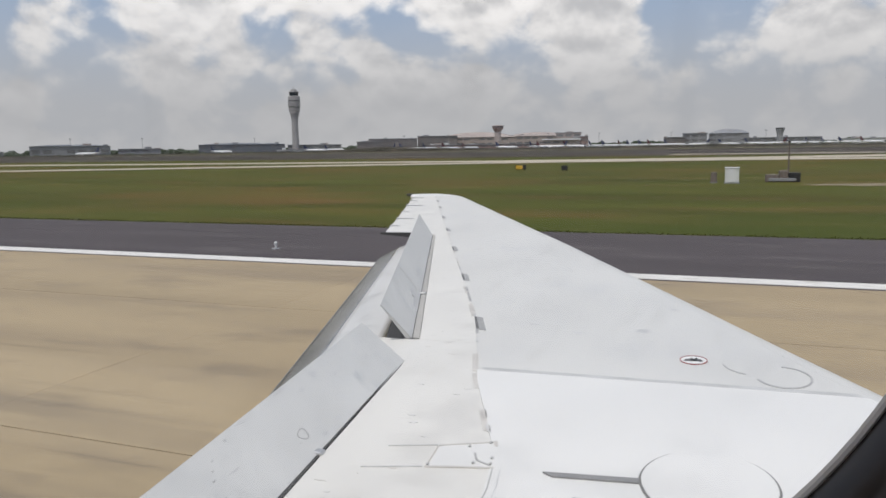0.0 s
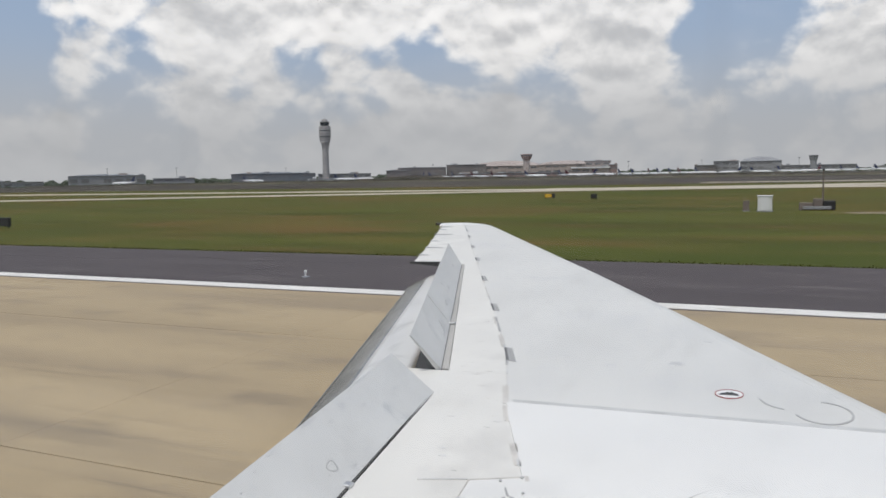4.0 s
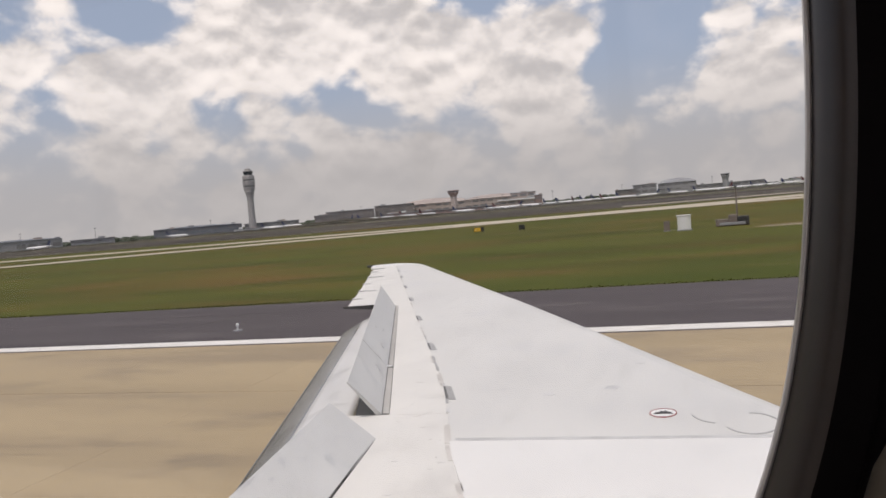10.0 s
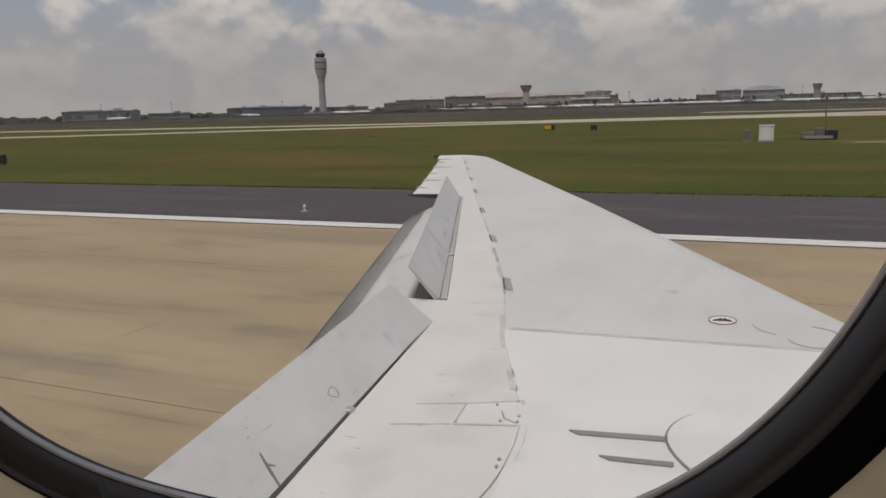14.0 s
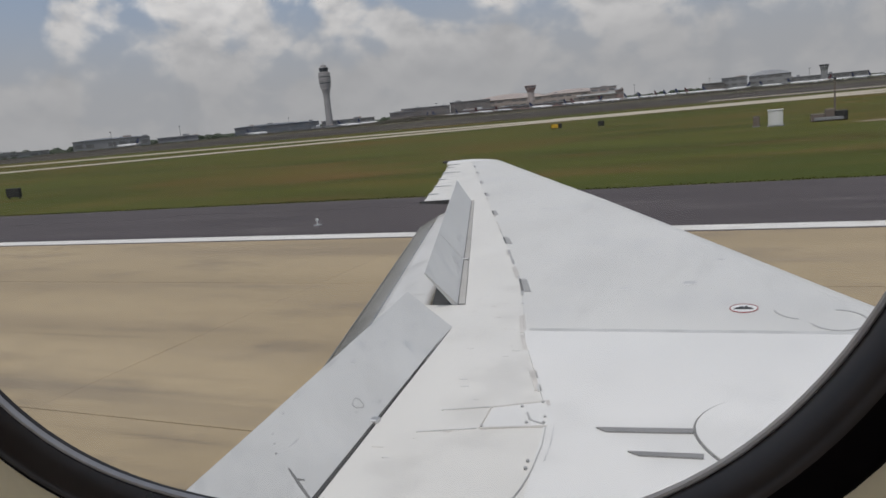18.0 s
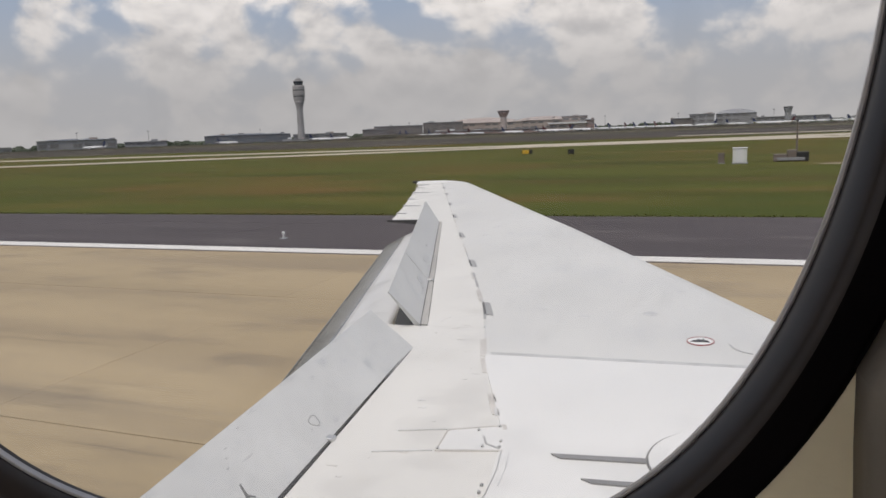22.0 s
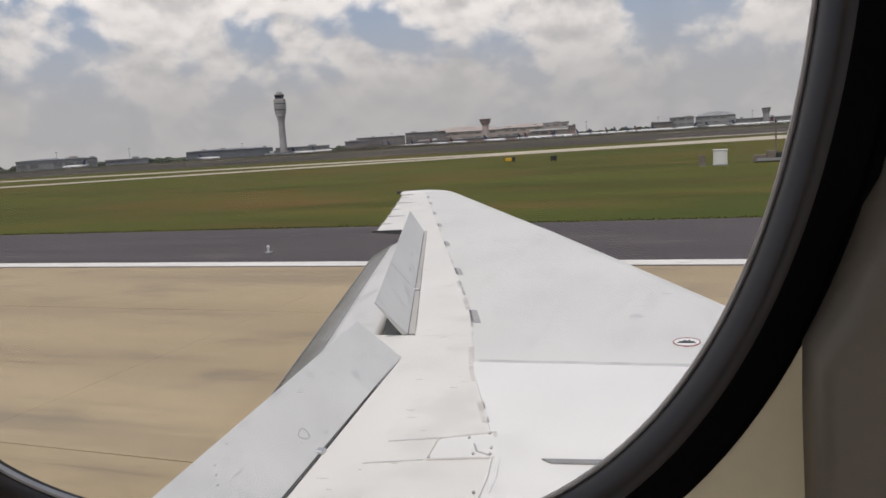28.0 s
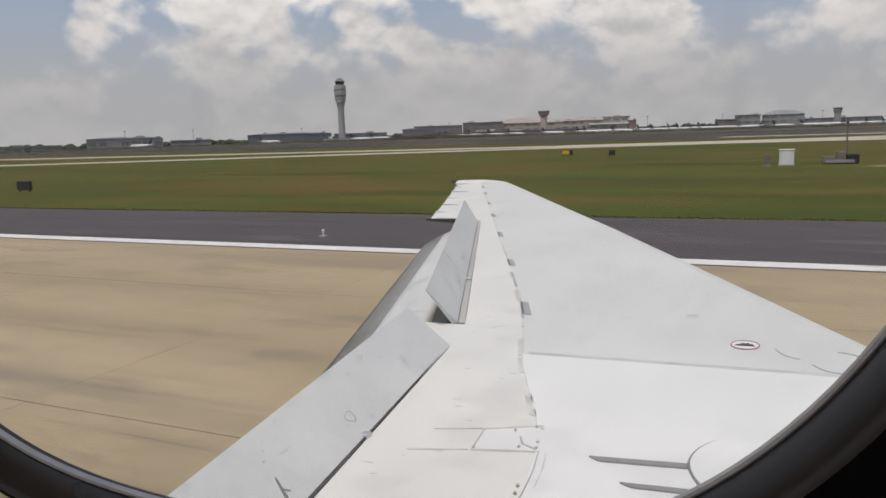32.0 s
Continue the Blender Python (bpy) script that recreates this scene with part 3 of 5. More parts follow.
def slab_rows():
    """Concrete slabs of the runway; joints are real gaps over a dark bed."""
    bed = bmesh.new()
    block(bed, -700, 700, -14, RUNWAY_EDGE, -0.20, -0.035)
    runway = tagged(link_mesh("runway", bed, "joint"), "tan concrete runway of large slabs with dark sealed joints", "runway", kind="structure")
    xs, ys = 7.6, [-13.9, -8.1, -0.9, 6.7, 14.2, RUNWAY_EDGE - 0.01]
    for y0, y1 in zip(ys, ys[1:]):
        bm = boxm(-xs / 2 + 0.003, xs / 2 - 0.003, -(y1 - y0) / 2 + 0.012, (y1 - y0) / 2 - 0.012, -0.2, 0.0, 0.003)
        first = None
        for i in range(-9, 8):
            if first is None:
                first = part("slab", bm, "concrete", runway)
                ob = first
            else:
                ob = new("slab", first.data)
                ob.parent = runway
            ob.location = (i * xs + 1.9, (y0 + y1) / 2, random.uniform(-0.003, 0.0))
    far = bmesh.new()
    for y0, y1 in zip(ys, ys[1:]):
        for x0, x1 in ((-700, -9.5 * xs + 1.88), (7.5 * xs + 1.92, 700)):
            block(far, x0, x1, y0 + 0.01, y1 - 0.01, -0.2, -0.001)
    part("slab_run", far, "concrete", runway, "distant run of runway slabs")["kind"] = "stuff"
    rnd = random.Random(21)
    for cx, cy, ang, steps in ((4.6, 17.4, 118, 9), (-24.0, 19.0, 168, 7)):
        bm = bmesh.new()
        pts, a = [(cx, cy)], radians(ang)
        for k in range(steps):
            a += rnd.uniform(-0.5, 0.5)
            pts.append((pts[-1][0] + 0.35 * math.cos(a), min(20.1, pts[-1][1] + 0.35 * math.sin(a))))
        rows = []
        for k, (x, y) in enumerate(pts):
            w = 0.006 * (1 - abs(2 * k / steps - 1)) + 0.002
            rows.append([(x - w, y - w, 0.0005), (x + w, y + w, 0.0005), (x + w, y + w, 0.0022), (x - w, y - w, 0.0022)])
        loft(bm, rows)
        part("crack", bm, "joint", runway, "dark sealed crack in the concrete")
    for cx, cy, ang, steps in ((-19.0, 22.2, 80, 22), (9.0, 22.0, 100, 22), (-38.0, 26.5, 4, 40), (-12.0, 27.4, 176, 30)):
        bm = bmesh.new()
        pts, a = [(cx, cy)], radians(ang)
        for k in range(steps):
            a = radians(ang) + rnd.uniform(-0.6, 0.6)
            pts.append((pts[-1][0] + 0.4 * math.cos(a), min(31.0, pts[-1][1] + 0.4 * math.sin(a))))
        rows = []
        for k, (x, y) in enumerate(pts):
            w = 0.014 * (1 - abs(2 * k / steps - 1)) + 0.004
            rows.append([(x - w, y - w, -0.001), (x + w, y + w, -0.001), (x + w, y + w, 0.003), (x - w, y - w, 0.003)])
        loft(bm, rows)
        part("crack", bm, "joint", shoulder, "dark crack in the asphalt")
    line = boxm(-700, 700, 20.35, 21.15, -0.01, 0.004)
    part("edge_line", line, "paint_white", runway, "worn white painted runway edge line")
    dark = boxm(-700, 700, 20.16, 20.33, -0.01, 0.003)
    part("line_border", dark, "asphalt", runway, "thin dark border along the white line")
    return runway


# ---- the airliner: wing ----
EYE = 3.5
A0, BY, CX = 1.9209, 0.05241, 0.02


def line_at(pts, y):
    ys = [p[0] for p in pts]
    return float(np.interp(y, ys, [p[1] for p in pts]))


LE = [(0.2, 3.34), (4.48, 0.87), (5.16, 0.47), (6.52, -0.30), (9.14, -1.80), (11.37, -3.13), (13.98, -4.68), (14.55, -5.03), (14.8, -5.28), (15.0, -5.65)]
SPAR = [(0.2, -0.55), (2.69, -0.88), (3.2, -0.95), (4.2, -1.36), (5.37, -1.73), (6.96, -2.39), (8.51, -3.05), (15.0, -5.78)]
HINGE = [(0.2, -1.47), (2.23, -1.70), (4.36, -1.94), (4.9, -2.07), (9.56, -3.71), (9.72, -4.10), (15.0, -6.02)]
TRAIL = [(0.2, -2.0), (4.36, -2.30), (4.9, -2.42), (9.55, -4.08), (9.72, -4.54), (11.0, -4.925), (13.5, -5.745), (14.38, -6.03), (14.52, -6.17), (14.92, -6.28), (15.0, -6.30)]


def top_z(x, y):
    z = A0 + BY * y + CX * x
    front = line_at(LE, y)
    d = (front - x)
    w = 0.05 * (line_at(LE, y) - line_at(TRAIL, y)) + 0.03
    if d < w:
        k = 1 - max(d, 0.0) / w
        z -= 0.16 * w * k * k
    return z


def panel(front, rear, y0, y1, nx, ny, lift=0.0, thick=0.018, gap=0.0012):
    """A skin panel between two lines of the wing, following its upper surface."""
    bm = bmesh.new()
    top, low = [], []
    for j in range(ny + 1):
        y = y0 + gap + (y1 - y0 - 2 * gap) * j / ny
        xf, xr = front(y) - gap, rear(y) + gap
        top.append([bm.verts.new((xf + (xr - xf) * i / nx, y, top_z(xf + (xr - xf) * i / nx, y) + lift)) for i in range(nx + 1)])
        low.append([bm.verts.new((v.co.x, v.co.y, v.co.z - thick)) for v in top[-1]])
    for j in range(ny):
        for i in range(nx):
            bm.faces.new((top[j][i], top[j][i + 1], top[j + 1][i + 1], top[j + 1][i]))
            bm.faces.new((low[j][i], low[j + 1][i], low[j + 1][i + 1], low[j][i + 1]))
    for j in range(ny):
        for i in (0, nx):
            bm.faces.new((top[j][i], top[j + 1][i], low[j + 1][i], low[j][i]))
    for i in range(nx):
        for j in (0, ny):
            bm.faces.new((top[j][i], low[j][i], low[j][i + 1], top[j][i + 1]))
    return bm


def le(y):
    return line_at(LE, y)


def spar(y):
    return line_at(SPAR, y)


def hinge(y):
    return line_at(HINGE, y)


def trail(y):
    return line_at(TRAIL, y)


airliner = thing("airliner", "white and grey twin-jet airliner standing on the runway, spoilers raised", "airliner")


def wing_core():
    """The wing box under the skin panels, with the dark cove behind the rear spar."""
    bm = bmesh.new()
    rings = []
    for y in (0.2, 1.0, 2.2, 3.2, 4.36, 4.9, 6.0, 7.5, 9.0, 9.72, 11.0, 12.5, 14.0, 14.8, 14.98):
        f, h = le(y), hinge(y)
        c = f - trail(y)
        t = max(0.05, 0.105 * c * (1 if y < 14.5 else 0.6))
        zt = lambda x, d=0.012: top_z(x, y) - d
        ring = [(f - 0.004, y, top_z(f, y) - 0.03)]
        for u in (0.02, 0.06, 0.12, 0.3, 0.6, 0.85, 1.0):
            x = f - 0.004 + (h + 0.02 - f) * u
            ring.append((x, y, zt(x, 0.02)))
        cove = 0.03 if y > 9.7 else 0.13
        ring.append((h + 0.015, y, zt(h, cove)))
        xt = h - 0.28 if y < 9.7 else h - 0.02
        ring.append((xt, y, zt(xt, cove + 0.02)))
        ring.append((xt, y, zt(xt, cove + 0.05)))
        for u, k in ((0.85, 0.62), (0.5, 1.0), (0.2, 0.85), (0.05, 0.45)):
            x = f + (h - f) * u
            ring.append((x, y, zt(x, 0.04 + t * k)))
        rings.append(ring)
    loft(bm, rings)
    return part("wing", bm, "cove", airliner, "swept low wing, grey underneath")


wing = wing_core()
BAND = 0.16


def strip_front(y):
    return hinge(y) + 0.046 - 0.0045 * (y - 4.9)


part("leading_edge", panel(le, lambda y: le(y) - BAND, 0.3, 14.5, 10, 60), "wing_grey", wing, "pale leading edge of the wing")
part("skin_panel", panel(lambda y: le(y) - BAND, spar, 4.33, 14.5, 14, 40, 0.0, gap=0.0005), "wing_grey", wing, "light grey upper wing skin, lightly streaked")
part("skin_panel", panel(lambda y: le(y) - BAND, spar, 0.3, 4.33, 14, 20, 0.004, gap=0.0005), "wing_white", wing, "clean white inner wing skin")
part("wing_tip", panel(le, trail, 14.5, 14.99, 8, 6), "wing_white", wing, "rounded white wing tip")
part("rear_strip", panel(spar, strip_front, 4.872, 9.56, 3, 24, gap=0.0005), "strip_cream", wing, "cream strip of skin ahead of the spoilers")
part("rear_strip", panel(spar, hinge, 9.56, 14.5, 3, 24), "strip_cream", wing, "cream strip of skin ahead of the aileron")
part("rear_strip", panel(spar, trail, 4.40, 4.87, 4, 3, gap=0.0005), "strip_cream", wing, "fixed cream panel between the spoilers")
part("rear_strip", panel(spar, lambda y: hinge(y) + 0.02, 0.3, 4.40, 3, 24, gap=0.0005), "strip_cream", wing, "cream inner strip of skin")
part("hinge_strip", panel(lambda y: strip_front(y) - 0.003, lambda y: hinge(y) - 0.012, 4.90, 6.18, 1, 6, 0.003), "hinge_grey", wing, "dull grey hinge strip")
part("hinge_strip", panel(lambda y: strip_front(y) - 0.003, lambda y: hinge(y) - 0.012, 6.24, 9.54, 1, 12, 0.003), "hinge_grey", wing, "dull grey hinge strip")
part("aileron", panel(lambda y: hinge(y) - 0.001, trail, 9.74, 14.5, 3, 24, -0.001, 0.035, 0.0005), "strip_cream", airliner, "cream aileron along the outer trailing edge")


def trailing_fairings():
    """Small hinge fairings that break the aileron's rear edge."""
    for y, long in ((10.35, 0.16), (11.15, 0.30), (12.0, 0.14), (12.9, 0.34), (13.7, 0.16), (14.2, 0.26)):
        x = trail(y)
        part("tab_gap", boxm(x - 0.002, x + long, y - 0.016, y + 0.016, top_z(x, y) - 0.02, top_z(x + long, y) + 0.004, 0.003), "strake", wing, "thin dark gap in the aileron's rear edge")
        part("hinge_fairing", boxm(x - 0.028, x + long * 0.7, y + 0.018, y + 0.075, top_z(x, y) - 0.03, top_z(x + long * 0.7, y) + 0.012, 0.005), "wing_white", wing)
    bm = bmesh.new()
    loft(bm, [[(-4.60, 9.70, top_z(-4.6, 9.7) + 0.004), (-4.10, 9.70, top_z(-4.1, 9.7) + 0.004),
               (-4.10, 9.70, top_z(-4.1, 9.7) - 0.065), (-4.60, 9.70, top_z(-4.6, 9.7) - 0.022)],
              [(-4.60, 9.73, top_z(-4.6, 9.7) + 0.004), (-4.10, 9.73, top_z(-4.1, 9.7) + 0.004),
               (-4.10, 9.73, top_z(-4.1, 9.7) - 0.065), (-4.60, 9.73, top_z(-4.6, 9.7) - 0.022)]])
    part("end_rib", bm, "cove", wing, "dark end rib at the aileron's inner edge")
    # static wick post at the tip
    part("tip_lamp", boxm(-6.40, -6.27, 14.86, 14.95, top_z(-6.3, 14.9) - 0.04, top_z(-6.3, 14.9) + 0.015, 0.008), "decal_black", wing, "small dark lamp fairing at the tip")


trailing_fairings()


def tilted_panel(h0, h1, t0, t1, deg, thick, nu=10, nv=4):
    """A spoiler: a panel turned up about its hinge from h0 to h1; t0, t1 are its lowered rear corners."""
    o, axis = Vector(h0), (Vector(h1) - Vector(h0)).normalized()
    turn = Matrix.Rotation(radians(-deg), 3, axis)
    up = turn @ Vector((0, 0, 1))
    bm = bmesh.new()
    top, low = [], []
    for i in range(nu + 1):
        u = i / nu
        ph, pt = o.lerp(Vector(h1), u), Vector(t0).lerp(Vector(t1), u)
        rt, rl = [], []
        for j in range(nv + 1):
            v = j / nv
            q = o + turn @ (ph.lerp(pt, v) - o)
            rt.append(q)
            rl.append(q - up * thick * (1 - 0.75 * v))
        top.append([bm.verts.new(q) for q in rt])
        low.append([bm.verts.new(q) for q in rl])
    for i in range(nu):
        for j in range(nv):
            bm.faces.new((top[i][j], top[i][j + 1], top[i + 1][j + 1], top[i + 1][j]))
            bm.faces.new((low[i][j], low[i + 1][j], low[i + 1][j + 1], low[i][j + 1]))
        for j in (0, nv):
            bm.faces.new((top[i][j], top[i + 1][j], low[i + 1][j], low[i][j]))
    for j in range(nv):
        for i in (0, nu):
            bm.faces.new((top[i][j], low[i][j], low[i][j + 1], top[i][j + 1]))
    return bm


def on_top(x, y, d=0.0):
    return (x, y, top_z(x, y) + d)


def spoilers():
    hx = lambda y: -2.083 + (y - 4.89) * (-3.711 + 2.083) / (9.51 - 4.89)
    tx = lambda y: -2.384 + (y - 4.665) * (-4.126 + 2.384) / (9.716 - 4.665)
    out_label = "raised outboard spoiler panel, white and smudged"
    outer = part("spoiler", tilted_panel(on_top(hx(9.51), 9.51), on_top(hx(6.24), 6.24), on_top(tx(9.71), 9.71), on_top(tx(6.1), 6.1), 56, 0.035), "spoiler", airliner, out_label)
    middle = part("spoiler", tilted_panel(on_top(hx(6.22), 6.22), on_top(hx(4.89), 4.89), on_top(tx(6.08), 6.08), on_top(tx(4.665), 4.665), 56, 0.035), "spoiler", airliner, out_label)
    for plate, ya, yb, marks in ((middle, 6.22, 4.89, ((0.30, 0.10, 0.10, 0.05), (0.42, 0.06, 0.05, 0.03), (0.55, 0.05, 0.10, 0.012), (0.8, 0.22, 0.03, 0.01))),
                                 (outer, 9.51, 6.24, ((2.2, 0.12, 0.08, 0.02), (1.6, 0.08, 0.10, 0.015), (2.9, 0.10, 0.12, 0.03), (0.8, 0.15, 0.05, 0.02), (2.5, 0.24, 0.02, 0.012)))):
        o, i = Vector(on_top(hx(ya), ya)), Vector(on_top(hx(yb), yb))
        ax = (i - o).normalized()
        bk = Vector((ax.y, -ax.x, 0)).normalized()
        bk = -bk if bk.x > 0 else bk
        rot = Matrix.Rotation(radians(-56), 3, ax)
        for u, v, a, b in marks:
            bm = bmesh.new()
            outline = [(u - a, v), (u - a * 0.3, v - b), (u + a * 0.6, v - b * 0.6), (u + a, v + b * 0.2), (u + a * 0.2, v + b)]
            loft(bm, [[tuple(o + ax * p + rot @ (bk * q) + (rot @ Vector((0, 0, 1))) * lift) for p, q in outline] for lift in (-0.003, 0.0015)])
            part("smudge", bm, "soft_grime", plate, "dull smudge on the spoiler")
    h_o, h_i = Vector(on_top(-1.93, 4.40)), Vector(on_top(-1.60, 1.35))
    axis = (h_i - h_o).normalized()
    back = Vector((axis.y, -axis.x, 0)).normalized()
    if back.x > 0:
        back = -back
    inboard = part("spoiler", tilted_panel(h_o, h_i, h_o + back * 0.385, h_i + back * 0.385, 41, 0.03), "spoiler", airliner, "raised inboard spoiler panel, white with a few scuffs")
    turn = Matrix.Rotation(radians(-41), 3, axis)

    def on_spoiler(u, v, lift=0.0012):
        """A place on the inboard spoiler: u metres along the hinge from its outer end, v metres from the hinge."""
        return h_o + axis * u + turn @ (back * v) + (turn @ Vector((0, 0, 1))) * lift

    def mark(outline, mat, label=""):
        bm = bmesh.new()
        loft(bm, [[tuple(on_spoiler(u, v, -0.003)) for u, v in outline], [tuple(on_spoiler(u, v)) for u, v in outline]])
        part("scuff", bm, mat, inboard, label)

    def loop(cu, cv, ru, rv, w, n=14):
        bm = bmesh.new()
        rows = []
        for k in range(n + 1):
            a = 2 * math.pi * k / n
            wob = 1 + 0.12 * math.sin(3 * a + 0.7)
            rows.append([tuple(on_spoiler(cu + (ru - w * o) * wob * math.cos(a), cv + (rv - w * o) * wob * math.sin(a), h)) for o, h in ((0, -0.003), (1, -0.003), (1, 0.0015), (0, 0.0015))])
        loft(bm, rows, True, False)
        part("scuff", bm, "grime", inboard, "ring-shaped grey scuff")

    loop(1.38, 0.128, 0.040, 0.032, 0.005)
    mark([(2.05, 0.165), (2.078, 0.085), (2.110, 0.006), (2.124, 0.008), (2.096, 0.088), (2.062, 0.160)], "gouge", "dark gouge near the spoiler's hinge")
    mark([(2.078, 0.100), (2.050, 0.076), (2.046, 0.081), (2.072, 0.112)], "gouge")
    rnd = random.Random(3)
    for u, v in ((2.03, 0.24), (1.95, 0.31), (1.80, 0.345), (1.99, 0.275), (1.44, 0.10)):
        mark([(u, v), (u + 0.012, v + 0.002), (u + 0.010, v + 0.009), (u - 0.003, v + 0.007)], "grime")
    for u, v, a, b in ((0.9, 0.33, 0.05, 0.02), (1.1, 0.30, 0.03, 0.015), (1.05, 0.06, 0.04, 0.01), (1.24, 0.05, 0.03, 0.01), (0.75, 0.25, 0.05, 0.012), (0.55, 0.375, 0.16, 0.008), (1.25, 0.372, 0.10, 0.010), (1.62, 0.368, 0.07, 0.009), (1.9, 0.22, 0.05, 0.006), (0.35, 0.20, 0.08, 0.008)):
        mark([(u - a, v), (u, v - b), (u + a, v + 0.004), (u + a * 0.3, v + b)], "soft_grime")
    part("spoiler_arm", boxm(-2.34, -2.31, 4.66, 4.69, top_z(-2.3, 4.7) - 0.14, top_z(-2.3, 4.7) + 0.05, 0.004), "decal_white", wing, "small white actuator arm in the open bay")
    # seams on the wing along the inboard hinge
    bm = bmesh.new()
    loft(bm, [[(-1.955 + 0.022, 4.36, top_z(-1.94, 4.36) + 0.006), (-1.955, 4.36, top_z(-1.94, 4.36) + 0.006),
               (-1.955, 4.36, top_z(-1.94, 4.36) - 0.05), (-1.925, 4.36, top_z(-1.94, 4.36) - 0.05)],
              [(-1.60 + 0.032, 1.3, top_z(-1.6, 1.3) + 0.006), (-1.60, 1.3, top_z(-1.6, 1.3) + 0.006),
               (-1.60, 1.3, top_z(-1.6, 1.3) - 0.05), (-1.55, 1.3, top_z(-1.6, 1.3) - 0.05)]])
    part("hinge_gap", bm, "dark_line", wing, "dark open gap along the spoiler hinge")
    part("hinge_bracket", boxm(-1.86, -1.76, 2.98, 3.03, top_z(-1.8, 3) - 0.01, top_z(-1.8, 3) + 0.02, 0.006), "bare", wing, "small bare metal hinge bracket")
    part("hinge_bracket", boxm(-2.60, -2.50, 6.20, 6.24, top_z(-2.5, 6.2) - 0.01, top_z(-2.5, 6.2) + 0.015, 0.006), "bare", wing, "small bare metal hinge bracket")


spoilers()


def flap(name_label, f0, f1, r0, r1, bow):
    """A flap let down behind the wing: painted nose, polished aft skin with a thin rear edge."""
    def section(v0, v1, depth):
        bm = bmesh.new()
        rings = []
        for i in range(17):
            u = i / 16
            f, r = Vector(f0).lerp(Vector(f1), u), Vector(r0).lerp(Vector(r1), u)
            ring = []
            for k in range(9):
                v = v0 + (v1 - v0) * k / 8
                p = f.lerp(r, v)
                p.z += bow * math.sin(math.pi * v) * (1 - 0.35 * v)
                ring.append(tuple(p))
            for k in range(8, -1, -1):
                v = v0 + (v1 - v0) * k / 8
                p = f.lerp(r, v)
                p.z += bow * 0.2 * math.sin(math.pi * v) - depth * (1 - v) - 0.012
                ring.append(tuple(p))
            rings.append(ring)
        return loft(bm, rings)
    ob = part("flap", section(0.0, 0.62, 0.10), "flap_nose", airliner, name_label, True)
    part("flap_skin", section(0.622, 1.0, 0.10), "flap", ob, "polished bare metal aft skin of the flap", True)
    return ob


flap("grey outboard flap let down behind the wing", (-3.80, 9.62, 2.22), (-2.27, 4.25, 1.85), (-4.588, 9.64, 1.977), (-3.08, 4.22, 1.60), 0.085)
flap("grey inboard flap let down behind the wing", (-2.02, 4.12, 1.92), (-1.78, 0.6, 1.72), (-3.00, 4.08, 1.55), (-2.83, 0.7, 1.41), 0.085)


def flap_edges():
    for a, b in (((-4.588, 9.64, 1.979), (-3.08, 4.22, 1.602)), ((-3.00, 4.08, 1.552), (-2.83, 0.7, 1.412))):
        bm = bmesh.new()
        loft(bm, [[(p[0] - 0.014, p[1], p[2] - 0.006), (p[0] + 0.006, p[1], p[2] + 0.003), (p[0] + 0.006, p[1], p[2] - 0.02), (p[0] - 0.014, p[1], p[2] - 0.02)] for p in (a, b)])
        part("flap_edge", bm, "flap", airliner, "thin metal rear edge of the flap")
    bm = bmesh.new()
    rings = []
    for k in range(9):
        v = k / 8
        x, z = -2.14 + (-3.03 + 2.14) * v, 1.97 + (1.59 - 1.97) * v + 0.05 * math.sin(math.pi * v)
        rings.append([(x, 4.13, z), (x, 4.21, z), (x, 4.21, z - 0.10), (x, 4.13, z - 0.10)])
    loft(bm, rings)
    part("flap_fairing", bm, "wing_white", airliner, "white rounded fairing between the flaps", True)


flap_edges()


def flat_on_wing(outline, thick=0.004, lift=0.004):
    bm = bmesh.new()
    up = [bm.verts.new((x, y, top_z(x, y) + lift + thick)) for x, y in outline]
    lo = [bm.verts.new((x, y, top_z(x, y) - 0.01)) for x, y in outline]
    n = len(up)
    bm.faces.new(up)
    bm.faces.new(lo[::-1])
    for i in range(n):
        j = (i + 1) % n
        bm.faces.new((up[i], lo[i], lo[j], up[j]))
    return bm


def ring_on_wing(cx, cy, rx, ry, width, lift=0.005, seg=28, start=0.0, end=360.0, turn=0.0):
    bm = bmesh.new()
    full = end - start >= 360
    rows = []
    n = seg if full else seg + 1
    ct, st = math.cos(radians(turn)), math.sin(radians(turn))
    for i in range(n):
        a = radians(start + (end - start) * i / seg)
        row = []
        for k, h in ((0, 0), (1, 0), (1, 1), (0, 1)):
            px, py = (rx - width * k) * math.cos(a), (ry - width * k) * math.sin(a)
            x, y = cx + px * ct - py * st, cy + px * st + py * ct
            row.append((x, y, top_z(x, y) + (lift if h else -0.004)))
        rows.append(row)
    if full:
        rows.append(rows[0])
    loft(bm, rows, True, not full)
    return bm


